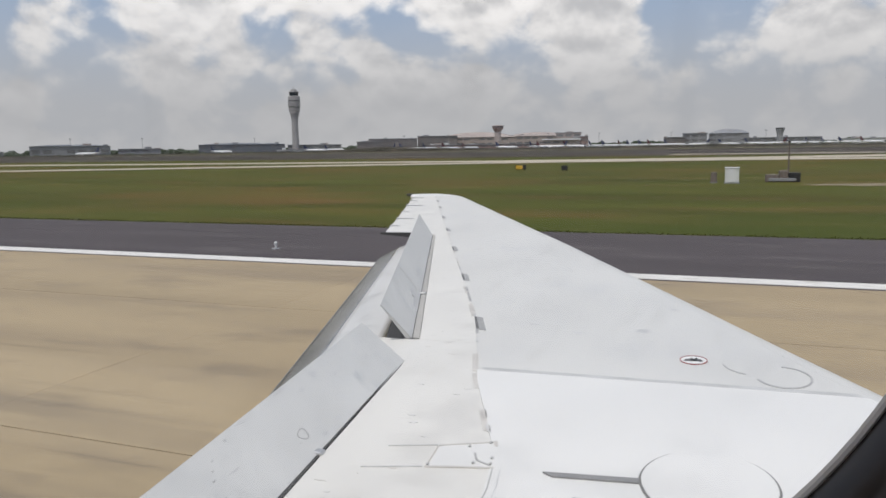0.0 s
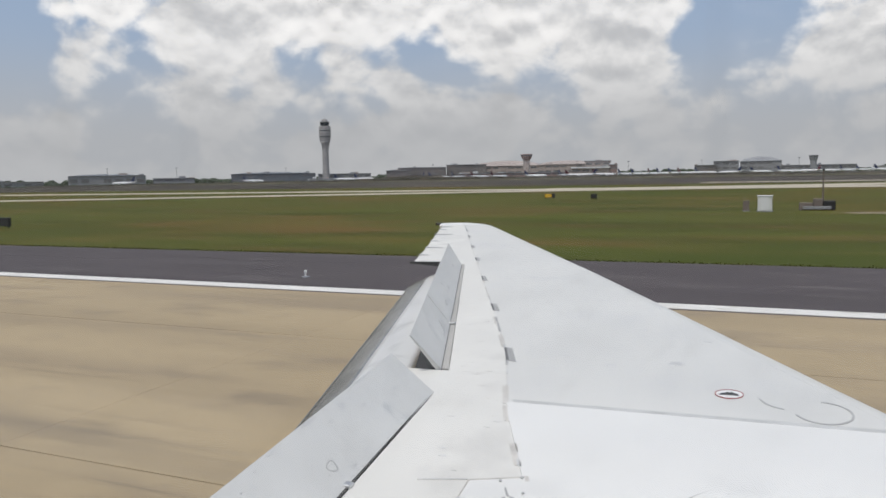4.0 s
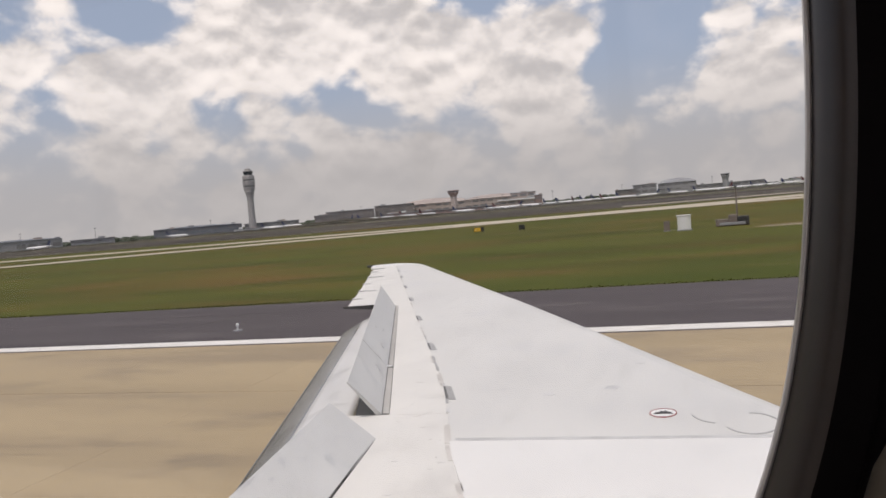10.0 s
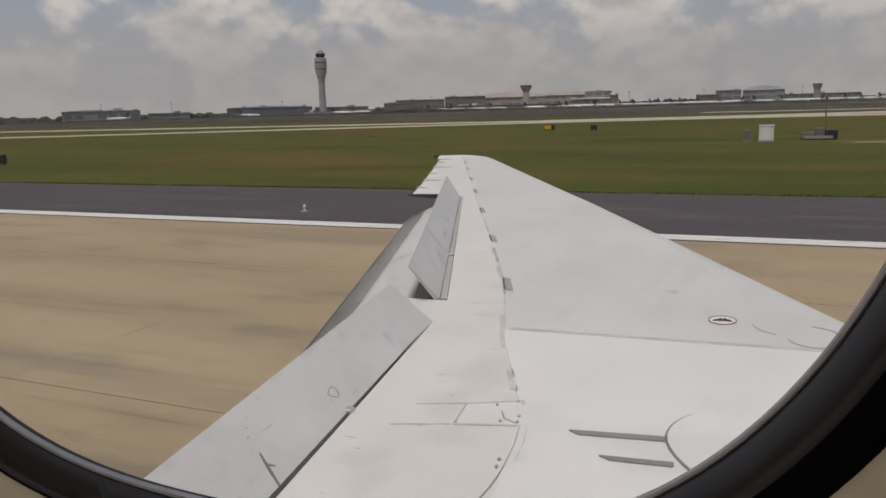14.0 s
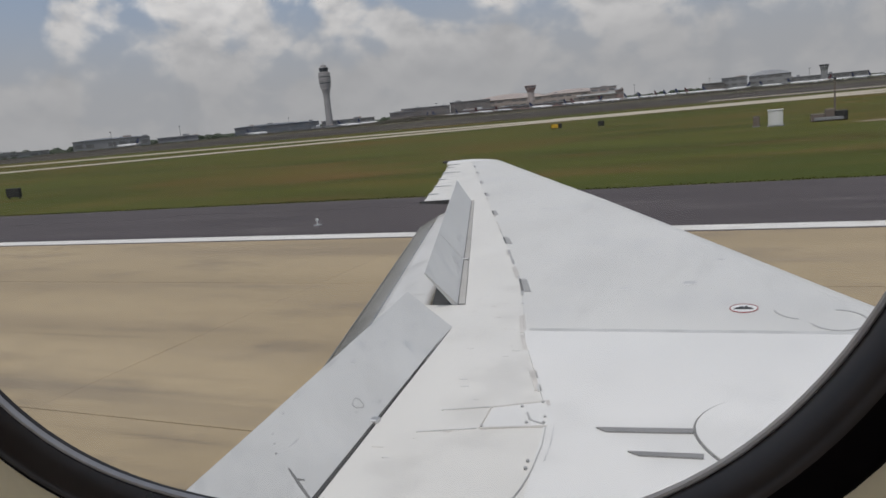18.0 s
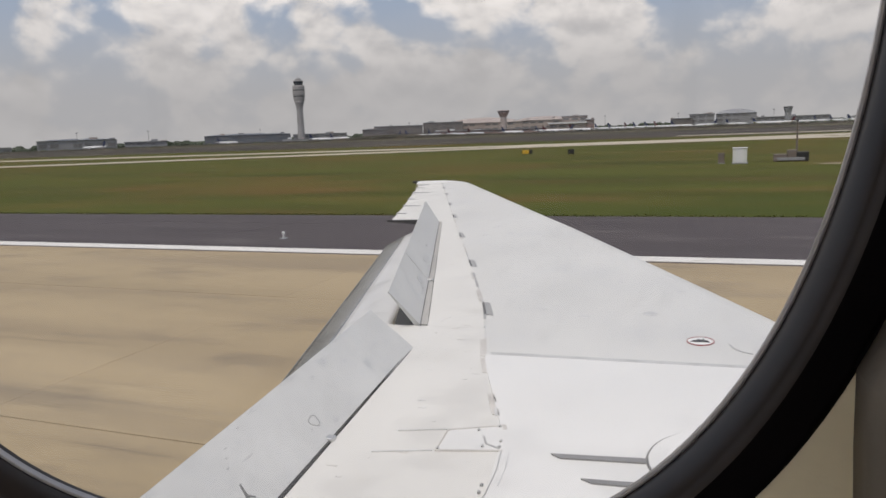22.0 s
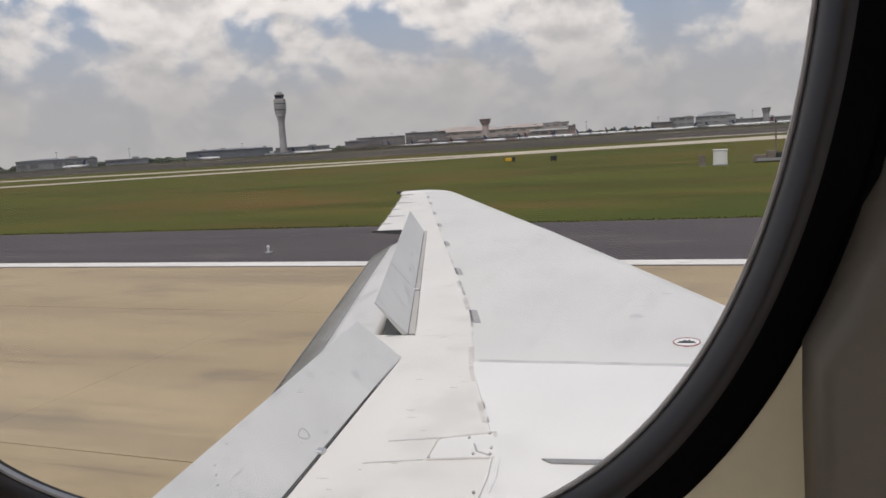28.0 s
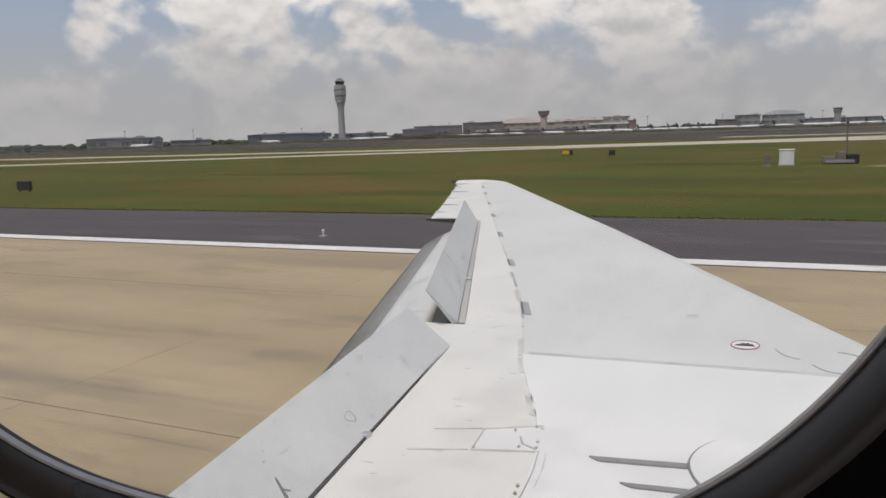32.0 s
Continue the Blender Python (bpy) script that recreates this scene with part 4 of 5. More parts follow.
def wing_details():
    # round no-step mark
    cx, cy = -0.108, 4.78
    part("no_step_mark", flat_on_wing([(cx + 0.084 * math.cos(a * math.pi / 12), cy + 0.084 * math.sin(a * math.pi / 12)) for a in range(24)], 0.002, 0.002),
         "decal_white", wing, "round white warning mark with a red ring")
    part("mark_ring", ring_on_wing(cx, cy, 0.084, 0.084, 0.0055, 0.0065), "decal_red", wing, "red ring of the warning mark")
    part("mark_shape", flat_on_wing([(cx - 0.058, cy - 0.022), (cx + 0.058, cy - 0.022), (cx + 0.040, cy + 0.012), (cx + 0.026, cy + 0.010), (cx + 0.016, cy + 0.044), (cx + 0.004, cy + 0.012),
                                     (cx - 0.014, cy + 0.034), (cx - 0.026, cy + 0.008), (cx - 0.044, cy + 0.004)], 0.002, 0.0055), "decal_black", wing, "black symbol inside the mark")
    # large oval cover near the root
    oval, seam_out = [], []
    for a in range(40):
        t = 2 * math.pi * a / 40
        sy = math.sin(t)
        rx = 0.275 * (1 - 0.42 * max(0.0, -sy) ** 1.6)
        oval.append((0.005 + rx * math.cos(t), 3.14 + (0.315 if sy > 0 else 0.40) * sy))
        seam_out.append((0.005 + (rx + 0.011) * math.cos(t), 3.14 + (0.324 if sy > 0 else 0.41) * sy))
    part("cover_seam", flat_on_wing(seam_out, 0.002, 0.005), "gouge", wing, "grey seam round the oval cover")
    part("access_cover", flat_on_wing(oval, 0.006, 0.006), "wing_white", wing, "white oval access cover on the wing root")
    for k in (2, 5, 8):
        t = math.pi * (0.1 + 0.1 * k)
        part("screw", flat_on_wing([(0.235 * math.cos(t) + 0.006 * math.cos(q), 3.14 + 0.27 * math.sin(t) + 0.006 * math.sin(q)) for q in (0, 1.57, 3.14, 4.71)], 0.0006, 0.0122), "soft_grime", wing)
    # dark bars
    for x0, y0, x1, y1, w in ((-0.69, 3.065, -0.275, 3.10, 0.020), (-0.52, 2.875, -0.22, 2.89, 0.017)):
        part("wing_strake", flat_on_wing([(x0, y0 + w * 0.6), (x0 + 0.05, y0 - w), (x1, y1 - w), (x1, y1 + w)], 0.008, 0.004), "strake", wing, "dark grey bar on the wing root skin")
    # patch plate over the spar seam, its seams and fasteners
    plate = [(-1.233, 3.229), (-0.99, 3.326), (-0.93, 3.20), (-0.92, 3.077), (-1.04, 3.052), (-1.219, 3.013)]
    part("cover_plate", flat_on_wing(plate, 0.0015, 0.0015), "wing_white", wing, "white patch plate with fasteners")

    def seam(pts, w, mat, label=""):
        for (x0, y0), (x1, y1) in zip(pts, pts[1:]):
            dx, dy = x1 - x0, y1 - y0
            l = math.hypot(dx, dy)
            nx, ny = -dy / l * w, dx / l * w
            part("seam", flat_on_wing([(x0 + nx, y0 + ny), (x0 - nx, y0 - ny), (x1 - nx, y1 - ny), (x1 + nx, y1 + ny)], 0.0006, 0.0048), mat, wing, label)

    seam([(-1.240, 3.232), (-0.98, 3.333)], 0.005, "brown_sealant")
    seam([(-1.225, 3.008), (-1.04, 3.046), (-0.912, 3.072)], 0.006, "brown_sealant")
    seam([(-1.245, 3.230), (-1.228, 3.010)], 0.003, "brown_sealant")
    seam([(-1.047, 3.197), (-1.012, 3.123), (-0.936, 3.086)], 0.005, "grime")
    seam([(-0.919, 3.062), (-0.890, 2.890), (-0.877, 2.686), (-0.882, 2.540), (-0.90, 2.40)], 0.003, "grime")
    seam([(-0.881, 3.059), (-0.855, 2.909), (-0.846, 2.76)], 0.003, "soft_grime")
    seam([(-1.489, 3.17), (-1.25, 3.236)], 0.003, "soft_grime")
    seam([(-1.52, 2.93), (-1.24, 3.006)], 0.003, "soft_grime")
    seam([(-0.985, 3.34), (-0.965, 3.29)], 0.010, "brown_sealant")
    for x, y in ((-1.0, 3.315), (-1.222, 3.028), (-1.09, 3.255), (-0.94, 3.10), (-0.95, 3.16), (-0.914, 2.75), (-0.906, 2.689), (-1.02, 3.09)):
        part("fastener", flat_on_wing([(x + 0.008 * math.cos(q * 1.05), y + 0.009 * math.sin(q * 1.05)) for q in range(6)], 0.004, 0.006), "grime", wing)
    # ring scuff near the leading edge
    part("scuff", ring_on_wing(0.395, 4.575, 0.155, 0.185, 0.012, 0.003, 24, 200, 450), "grime", wing, "curved dark scuff mark")
    part("scuff", ring_on_wing(0.22, 4.78, 0.16, 0.20, 0.010, 0.003, 12, 190, 260), "grime", wing, "curved dark scuff mark")
    # row of small vents along the rear spar
    for y, w, h in ((5.37, 0.068, 0.34), (6.96, 0.062, 0.30), (8.51, 0.058, 0.30), (10.0, 0.055, 0.28), (11.3, 0.05, 0.26), (12.6, 0.048, 0.26), (13.6, 0.042, 0.24)):
        ya, yb = y - h / 2, y + h / 2
        edge = lambda q, d: (spar(q) - 0.008 + d, q)
        part("vent", flat_on_wing([edge(yb, 0), edge(yb - 0.02, w), edge(ya - 0.02, w * 1.15), edge(ya, 0)], 0.001, 0.003), "vent_grey", wing, "small grey vent along the rear spar")
        for d0, d1 in ((0.0, 0.28), (0.42, 0.52), (0.66, 0.74)):
            part("vent_slot", flat_on_wing([edge(yb - 0.01, w * d0), edge(yb - 0.01, w * d1), edge(ya + 0.01, w * d1 * 1.1), edge(ya + 0.01, w * d0 * 1.1)], 0.0012, 0.004), "grime" if d0 else "slot_dark", wing)
    # dark sealant along the rear spar; the chordwise step is a grey band
    for k in range(60):
        y0 = 3.4 + k * 0.185 + random.uniform(0, 0.05)
        w = random.uniform(0.004, 0.014)
        if random.random() < 0.72:
            y1 = y0 + random.uniform(0.05, 0.17)
            part("sealant", flat_on_wing([(spar(y0) + w, y0), (spar(y0) - w, y0), (spar(y1) - w, y1), (spar(y1) + w, y1)], 0.001, 0.003), random.choice(("brown_sealant", "brown_sealant", "grime", "soft_grime")), wing)
    rnd = random.Random(11)
    for y0, y1 in ((3.45, 3.7), (4.02, 4.26), (4.3, 4.62), (5.55, 5.9), (6.3, 6.55)):
        part("seam_patch", flat_on_wing([(spar(y0) + 0.012, y0), (spar(y0) - 0.03, y0), (spar(y1) - 0.03, y1), (spar(y1) + 0.012, y1)], 0.001, 0.002), "brown_sealant", wing, "dull sealant patch on the spar seam")
    part("step_band", panel(lambda y: le(y) - BAND - 0.02, lambda y: spar(y) + 0.04, 4.336, 4.385, 24, 2, 0.0022, 0.006), "step_grey", wing, "mottled grey step between the skins")
    for k in range(16):
        y = rnd.uniform(4.6, 13.5)
        f = rnd.random()
        x = le(y) - BAND - 0.1 + (spar(y) + 0.15 - le(y) + BAND + 0.1) * f
        a, b = rnd.uniform(0.02, 0.06), rnd.uniform(0.01, 0.05)
        part("smudge", flat_on_wing([(x - a, y - b), (x + a * 0.4, y - b * 1.5), (x + a, y), (x + a * 0.2, y + b), (x - a * 0.7, y + b * 0.8)], 0.0006, 0.0012), "soft_grime", wing)
    for k in range(46):
        y = rnd.uniform(2.0, 9.4)
        x = hinge(y) + 0.09 + (spar(y) - hinge(y) - 0.15) * rnd.random()
        a, b = rnd.uniform(0.004, 0.03), rnd.uniform(0.003, 0.008)
        part("smudge", flat_on_wing([(x - a, y - b), (x + a * 0.4, y - b * 1.5), (x + a, y), (x + a * 0.2, y + b)], 0.0006, 0.0012), rnd.choice(("soft_grime", "brown_sealant")), wing)


wing_details()

# ---- the airliner: fuselage and cabin window ----
WIN_C, WIN_MID, WIN_A, WIN_B, WIN_N = -0.1052, 0.0927, 0.1583, 0.1952, 2.84


def window_outline(n=240):
    """The rounded opening, as a superellipse round its centre."""
    pts = []
    for i in range(n):
        a = 2 * math.pi * i / n
        ca, sa = math.cos(a), math.sin(a)
        r = (abs(ca / WIN_A) ** WIN_N + abs(sa / WIN_B) ** WIN_N) ** (-1 / WIN_N)
        pts.append((WIN_C + r * ca, WIN_MID + r * sa))
    return pts


def offset_ring(pts, d, y):
    n = len(pts)
    ring = []
    for i in range(n):
        (x0, z0), (x1, z1) = pts[i - 1], pts[(i + 1) % n]
        tx, tz = x1 - x0, z1 - z0
        l = math.hypot(tx, tz) or 1
        ring.append((pts[i][0] + tz / l * d, y, EYE + pts[i][1] - tx / l * d))
    return ring


def ring_part(name, mat, profile, label, parent):
    """profile: (offset outward from the opening, y) round a closed section."""
    pts = window_outline()
    rings = []
    for d, y in profile:
        tail = d if d <= 0.0068 else 0.0068 + (d - 0.0068) * 0.13 if d < 0.0152 else d - 0.0073
        wide, slim = offset_ring(pts, d, y), offset_ring(pts, tail, y)
        ring = []
        for p, q in zip(wide, slim):
            # the frame is slimmer on the side towards the tail
            k = min(1.0, max(0.0, (-0.03 - p[0]) / 0.13))
            k = k * k * (3 - 2 * k)
            ring.append(tuple(Vector(p).lerp(Vector(q), k)))
        rings.append(ring)
    bm = bmesh.new()
    vs = [[bm.verts.new(p) for p in r] for r in rings]
    n = len(pts)
    for k in range(len(vs)):
        r0, r1 = vs[k], vs[(k + 1) % len(vs)]
        for i in range(n):
            j = (i + 1) % n
            bm.faces.new((r0[i], r0[j], r1[j], r1[i]))
    ob = part(name, bm, mat, parent, label, True)
    ob.data.set_sharp_from_angle(angle=radians(50))
    return ob


window_set = part("cabin_window", boxm(WIN_C - 0.01, WIN_C + 0.01, 0.180, 0.184, EYE - 0.33, EYE - 0.31), "lip", airliner, "rounded cabin window with a black frame and beige reveal")
ring_part("pane_edge", "lip", [(0.0, 0.132), (0.0, 0.1302), (0.0005, 0.1298), (0.0011, 0.1302), (0.0011, 0.132)], "thin bright edge round the pane", window_set)
ROLL = [(0.0007 + 0.0178 * (math.cos(radians(8)) - math.cos(radians(a))), 0.1312 - 0.0178 * (math.sin(radians(a)) - math.sin(radians(8)))) for a in range(8, 38, 3)]
ROLL += [(0.0068 - 0.0031 * math.cos(radians(a)), 0.1246 - 0.0031 * math.sin(radians(a))) for a in range(38, 91, 4)]
ring_part("seal", "seal", [(0.0007, 0.134)] + ROLL + [(0.0071, 0.134)], "glossy purple-brown window seal, rounded towards the pane", window_set)
SHOULDER = [(0.0130 + 0.0020 * math.sin(radians(15 * k)), 0.1234 - 0.0020 * math.cos(radians(15 * k))) for k in range(7)]
ring_part("frame", "rubber", [(0.0067, 0.134), (0.0067, 0.12145)] + SHOULDER + [(0.0150, 0.134)], "black inner window frame", window_set)
ring_part("reveal", "beige", [(0.0145, 0.133), (0.0145, 0.1226), (0.0162, 0.1216), (0.030, 0.1180), (0.046, 0.1110), (0.055, 0.1060), (0.062, 0.1035), (0.068, 0.1025), (0.068, 0.12), (0.03, 0.133)],
          "beige moulded window reveal", window_set)


def frame_chip():
    """A small pale chip in the black frame under the window."""
    bm = bmesh.new()
    x, y, z = -0.0995, 0.1211, EYE - 0.0977
    for dx0, dz0, dx1, dz1 in ((-0.0022, 0.0012, 0.0002, -0.0006), (0.0022, 0.0014, 0.0002, -0.0006), (0.0002, -0.0006, -0.0001, -0.0024)):
        w = 0.0005
        loft(bm, [[(x + dx0 - w, y, z + dz0), (x + dx0 + w, y, z + dz0), (x + dx0 + w, y + 0.002, z + dz0), (x + dx0 - w, y + 0.002, z + dz0)],
                  [(x + dx1 - w, y, z + dz1), (x + dx1 + w, y, z + dz1), (x + dx1 + w, y + 0.002, z + dz1), (x + dx1 - w, y + 0.002, z + dz1)]])
    part("chip", bm, "lip", window_set, "small pale chip in the frame")


frame_chip()


def frame_scratch():
    """A pale scratch across the lower frame."""
    bm = bmesh.new()
    rows = []
    for (x, z), w in zip(SCRATCH, (0.00005, 0.00012, 0.00008)):
        rows.append([(x - w, 0.12135, z), (x + w, 0.12135, z), (x + w, 0.1235, z), (x - w, 0.1235, z)])
    loft(bm, rows)
    part("scratch", bm, "dark_line", window_set, "pale scratch across the frame")


SCRATCH = ((-0.1445, EYE - 0.0969), (-0.1429, EYE - 0.1022), (-0.1408, EYE - 0.1086))
frame_scratch()


def pane():
    pts = window_outline()
    bm = bmesh.new()
    loft(bm, [offset_ring(pts, 0.004, 0.1310), offset_ring(pts, 0.004, 0.1335)])
    ob = part("pane", bm, "pane", window_set, "clear cabin window pane")
    ob.visible_shadow = False


pane()


def holed_wall(name, mat, y0, y1, d, x0, x1, z0, z1, label, parent):
    """A flat wall with the window's opening cut through it, d wider all round."""
    pts = window_outline()
    n = len(pts)
    bm = bmesh.new()
    layers = []
    for y in (y0, y1):
        inner = offset_ring(pts, d, y)
        outer = []
        cx, cz = WIN_C, EYE + WIN_MID
        for i in range(n):
            a = 2 * math.pi * i / n
            ca, sa = math.cos(a), math.sin(a)
            k = min((((x1 if ca > 0 else x0) - cx) / ca) if abs(ca) > 1e-6 else 1e9, (((z1 if sa > 0 else z0) - cz) / sa) if abs(sa) > 1e-6 else 1e9)
            outer.append((cx + ca * k, y, cz + sa * k))
        layers.append(([bm.verts.new(p) for p in inner], [bm.verts.new(p) for p in outer]))
    (i0, o0), (i1, o1) = layers
    for i in range(n):
        j = (i + 1) % n
        for q in ((i0[i], i0[j], o0[j], o0[i]), (i1[i], o1[i], o1[j], i1[j]), (i0[i], i1[i], i1[j], i0[j]), (o0[i], o0[j], o1[j], o1[i])):
            bm.faces.new(q)
    return part(name, bm, mat, parent, label)


holed_wall("cabin_wall", "beige", 0.103, 0.115, 0.068, -3.2, 3.2, EYE - 0.55, EYE + 0.7, "beige cabin side wall", airliner)
holed_wall("fuselage_side", "skin", 0.17, 0.185, 0.14, -6.0, 6.0, EYE - 0.55, EYE + 0.7, "white outer skin beside the window", airliner)
ring_part("window_well", "skin", [(0.0158, 0.1342), (0.145, 0.182), (0.16, 0.182), (0.16, 0.17), (0.03, 0.1335)], "flared lining between pane and outer skin", window_set)


def side_shade_panel():
    """Added panel ahead of the window, hugging its frame; dark colour paints in shade."""
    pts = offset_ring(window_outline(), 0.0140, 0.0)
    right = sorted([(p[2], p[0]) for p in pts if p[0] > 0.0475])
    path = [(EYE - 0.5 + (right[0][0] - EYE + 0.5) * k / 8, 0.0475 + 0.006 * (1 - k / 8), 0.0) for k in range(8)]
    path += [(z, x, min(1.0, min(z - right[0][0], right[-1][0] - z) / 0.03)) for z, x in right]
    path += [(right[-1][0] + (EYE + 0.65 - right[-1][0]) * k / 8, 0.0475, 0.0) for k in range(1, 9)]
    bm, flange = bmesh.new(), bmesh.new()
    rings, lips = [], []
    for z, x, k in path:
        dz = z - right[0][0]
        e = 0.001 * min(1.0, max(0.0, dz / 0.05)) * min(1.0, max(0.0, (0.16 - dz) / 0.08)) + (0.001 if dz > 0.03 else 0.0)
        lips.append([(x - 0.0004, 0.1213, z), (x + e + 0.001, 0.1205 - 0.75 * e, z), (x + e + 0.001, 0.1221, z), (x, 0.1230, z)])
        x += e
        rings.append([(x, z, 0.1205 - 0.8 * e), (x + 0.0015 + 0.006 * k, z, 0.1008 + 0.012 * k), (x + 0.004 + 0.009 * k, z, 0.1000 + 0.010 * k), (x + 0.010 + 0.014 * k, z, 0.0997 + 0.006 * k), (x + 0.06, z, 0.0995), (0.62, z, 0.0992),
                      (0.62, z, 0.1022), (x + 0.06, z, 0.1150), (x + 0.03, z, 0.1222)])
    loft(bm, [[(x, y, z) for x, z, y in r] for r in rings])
    part("side_shade_panel", bm, "taupe", airliner, "dark taupe panel ahead of the window, coloured to stand for shade", True)
    # black lip added over the reveal, its colour standing for shade there
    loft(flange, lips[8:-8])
    part("shade_edge", flange, "rubber", window_set, "black edge added beside the dark panel for the reveal's shade", True)


side_shade_panel()


def tube():
    """Rest of the fuselage; its unseen far side has a tall slot added to light the cabin."""
    cy, cz, r = -1.45, EYE - 0.05, 1.72
    a0 = math.asin((EYE + 0.7 - cz) / r)
    a1 = math.asin((EYE - 0.55 - cz) / r)
    for rr0, rr1, mat, name, x0, x1 in ((r, r - 0.04, "skin", "fuselage", -6.0, 6.0),):
        bm = bmesh.new()
        angles = [a0 + (2 * math.pi + a1 - a0) * i / 40 for i in range(41)]
        angles = [a for a in angles if not (math.pi - 0.82 < a < math.pi - 0.02)]
        cut = [i for i, a in enumerate(angles) if a > math.pi - 0.82][0]
        for seg in (angles[:cut] + [math.pi - 0.80], [math.pi - 0.04] + angles[cut:]):
            loft(bm, [[(x, cy + q * math.cos(a), cz + q * math.sin(a)) for q, order in ((rr0, seg), (rr1, seg[::-1])) for a in order] for x in (x0, x1)])
        part(name, bm, mat, airliner, "white rounded airliner fuselage")
    for x0, x1 in ((-6.05, -6.0), (6.0, 6.05)):
        bm = bmesh.new()
        ring = [(cy + (r + 0.01) * math.cos(2 * math.pi * i / 40), cz + (r + 0.01) * math.sin(2 * math.pi * i / 40)) for i in range(40)]
        loft(bm, [[(x, y, z) for y, z in ring] for x in (x0, x1)])
        part("bulkhead", bm, "cabin_dark", airliner, "plain end wall of the cabin")
    part("cabin_floor", boxm(-6.0, 6.0, -2.75, -0.12, EYE - 1.12, EYE - 1.07), "cabin_dark", airliner, "plain cabin floor")
    # thin posts across the far side's added light slot
    for k in range(13):
        x = -5.9 + k * 0.95
        bm = boxm(x, x + 0.10, cy - r + 0.01, cy - r + 0.06, cz + r * math.sin(0.03), cz + r * math.sin(0.81))
        part("slot_post", bm, "skin", airliner)


tube()


def landing_gear():
    for x, y in ((-0.9, 0.95), (-0.9, -3.8)):
        gear = part("landing_gear", lathe([(0.09, 0.5), (0.09, 1.75)], 14, (x, y, 0)), "bare", airliner, "main landing gear leg")
        for dy in (-0.3, 0.3):
            bm = lathe([(0.22, -0.15), (0.42, -0.17), (0.51, -0.10), (0.51, 0.10), (0.42, 0.17), (0.22, 0.15)], 24)
            bmesh.ops.transform(bm, matrix=pose(x, y + dy, 0.512, 90), verts=bm.verts)
            part("wheel", bm, "rubber", gear, "black tyre", True)
        part("axle", boxm(x - 0.05, x + 0.05, y - 0.3, y + 0.3, 0.46, 0.56), "bare", gear)


landing_gear()

# ---- the airport beyond ----


def at(az, dist):
    """A place by its turn from straight outboard towards the tail (degrees) and its distance."""
    a = radians(az)
    x, y = -math.sin(a) * dist, math.cos(a) * dist
    return x, y, ground_z(y)


def control_tower():
    x, y, z = at(31.6, 1450)
    t = thing("control_tower", "tall tapering concrete airport control tower with a glazed cab", "control tower", (x, y, z - 2))
    part("shaft", lathe([(8.2, 0), (7.0, 8), (6.3, 30), (6.0, 58), (6.4, 66), (8.3, 75), (9.8, 79)], 24), "tower", t, "slender concrete shaft", True)
    part("drum", lathe([(9.4, 79), (10.2, 80), (10.8, 86), (10.5, 86.6), (10.5, 88), (11.2, 88.6), (11.6, 97), (11.0, 98), (11.0, 99.4), (11.4, 100), (10.9, 107), (9.2, 108)], 24), "tower", t, "wide banded drum under the cab")
    for z0, r in ((87.2, 10.75), (98.7, 11.25)):
        part("window_band", lathe([(r, z0 - 0.7), (r, z0 + 0.7)], 24), "glass_dark", t, "dark band of windows")
    part("cab", lathe([(7.0, 108), (7.8, 109), (9.2, 114.5), (9.2, 115.2)], 16), "glass_dark", t, "dark glazed cab leaning outward")
    part("cab_roof", lathe([(9.6, 115.0), (9.6, 116.2), (5.8, 117.0), (5.6, 120.0), (4.4, 120.6)], 16), "tower", t)
    part("mast", lathe([(0.5, 120), (0.3, 126)], 8), "tower", t)


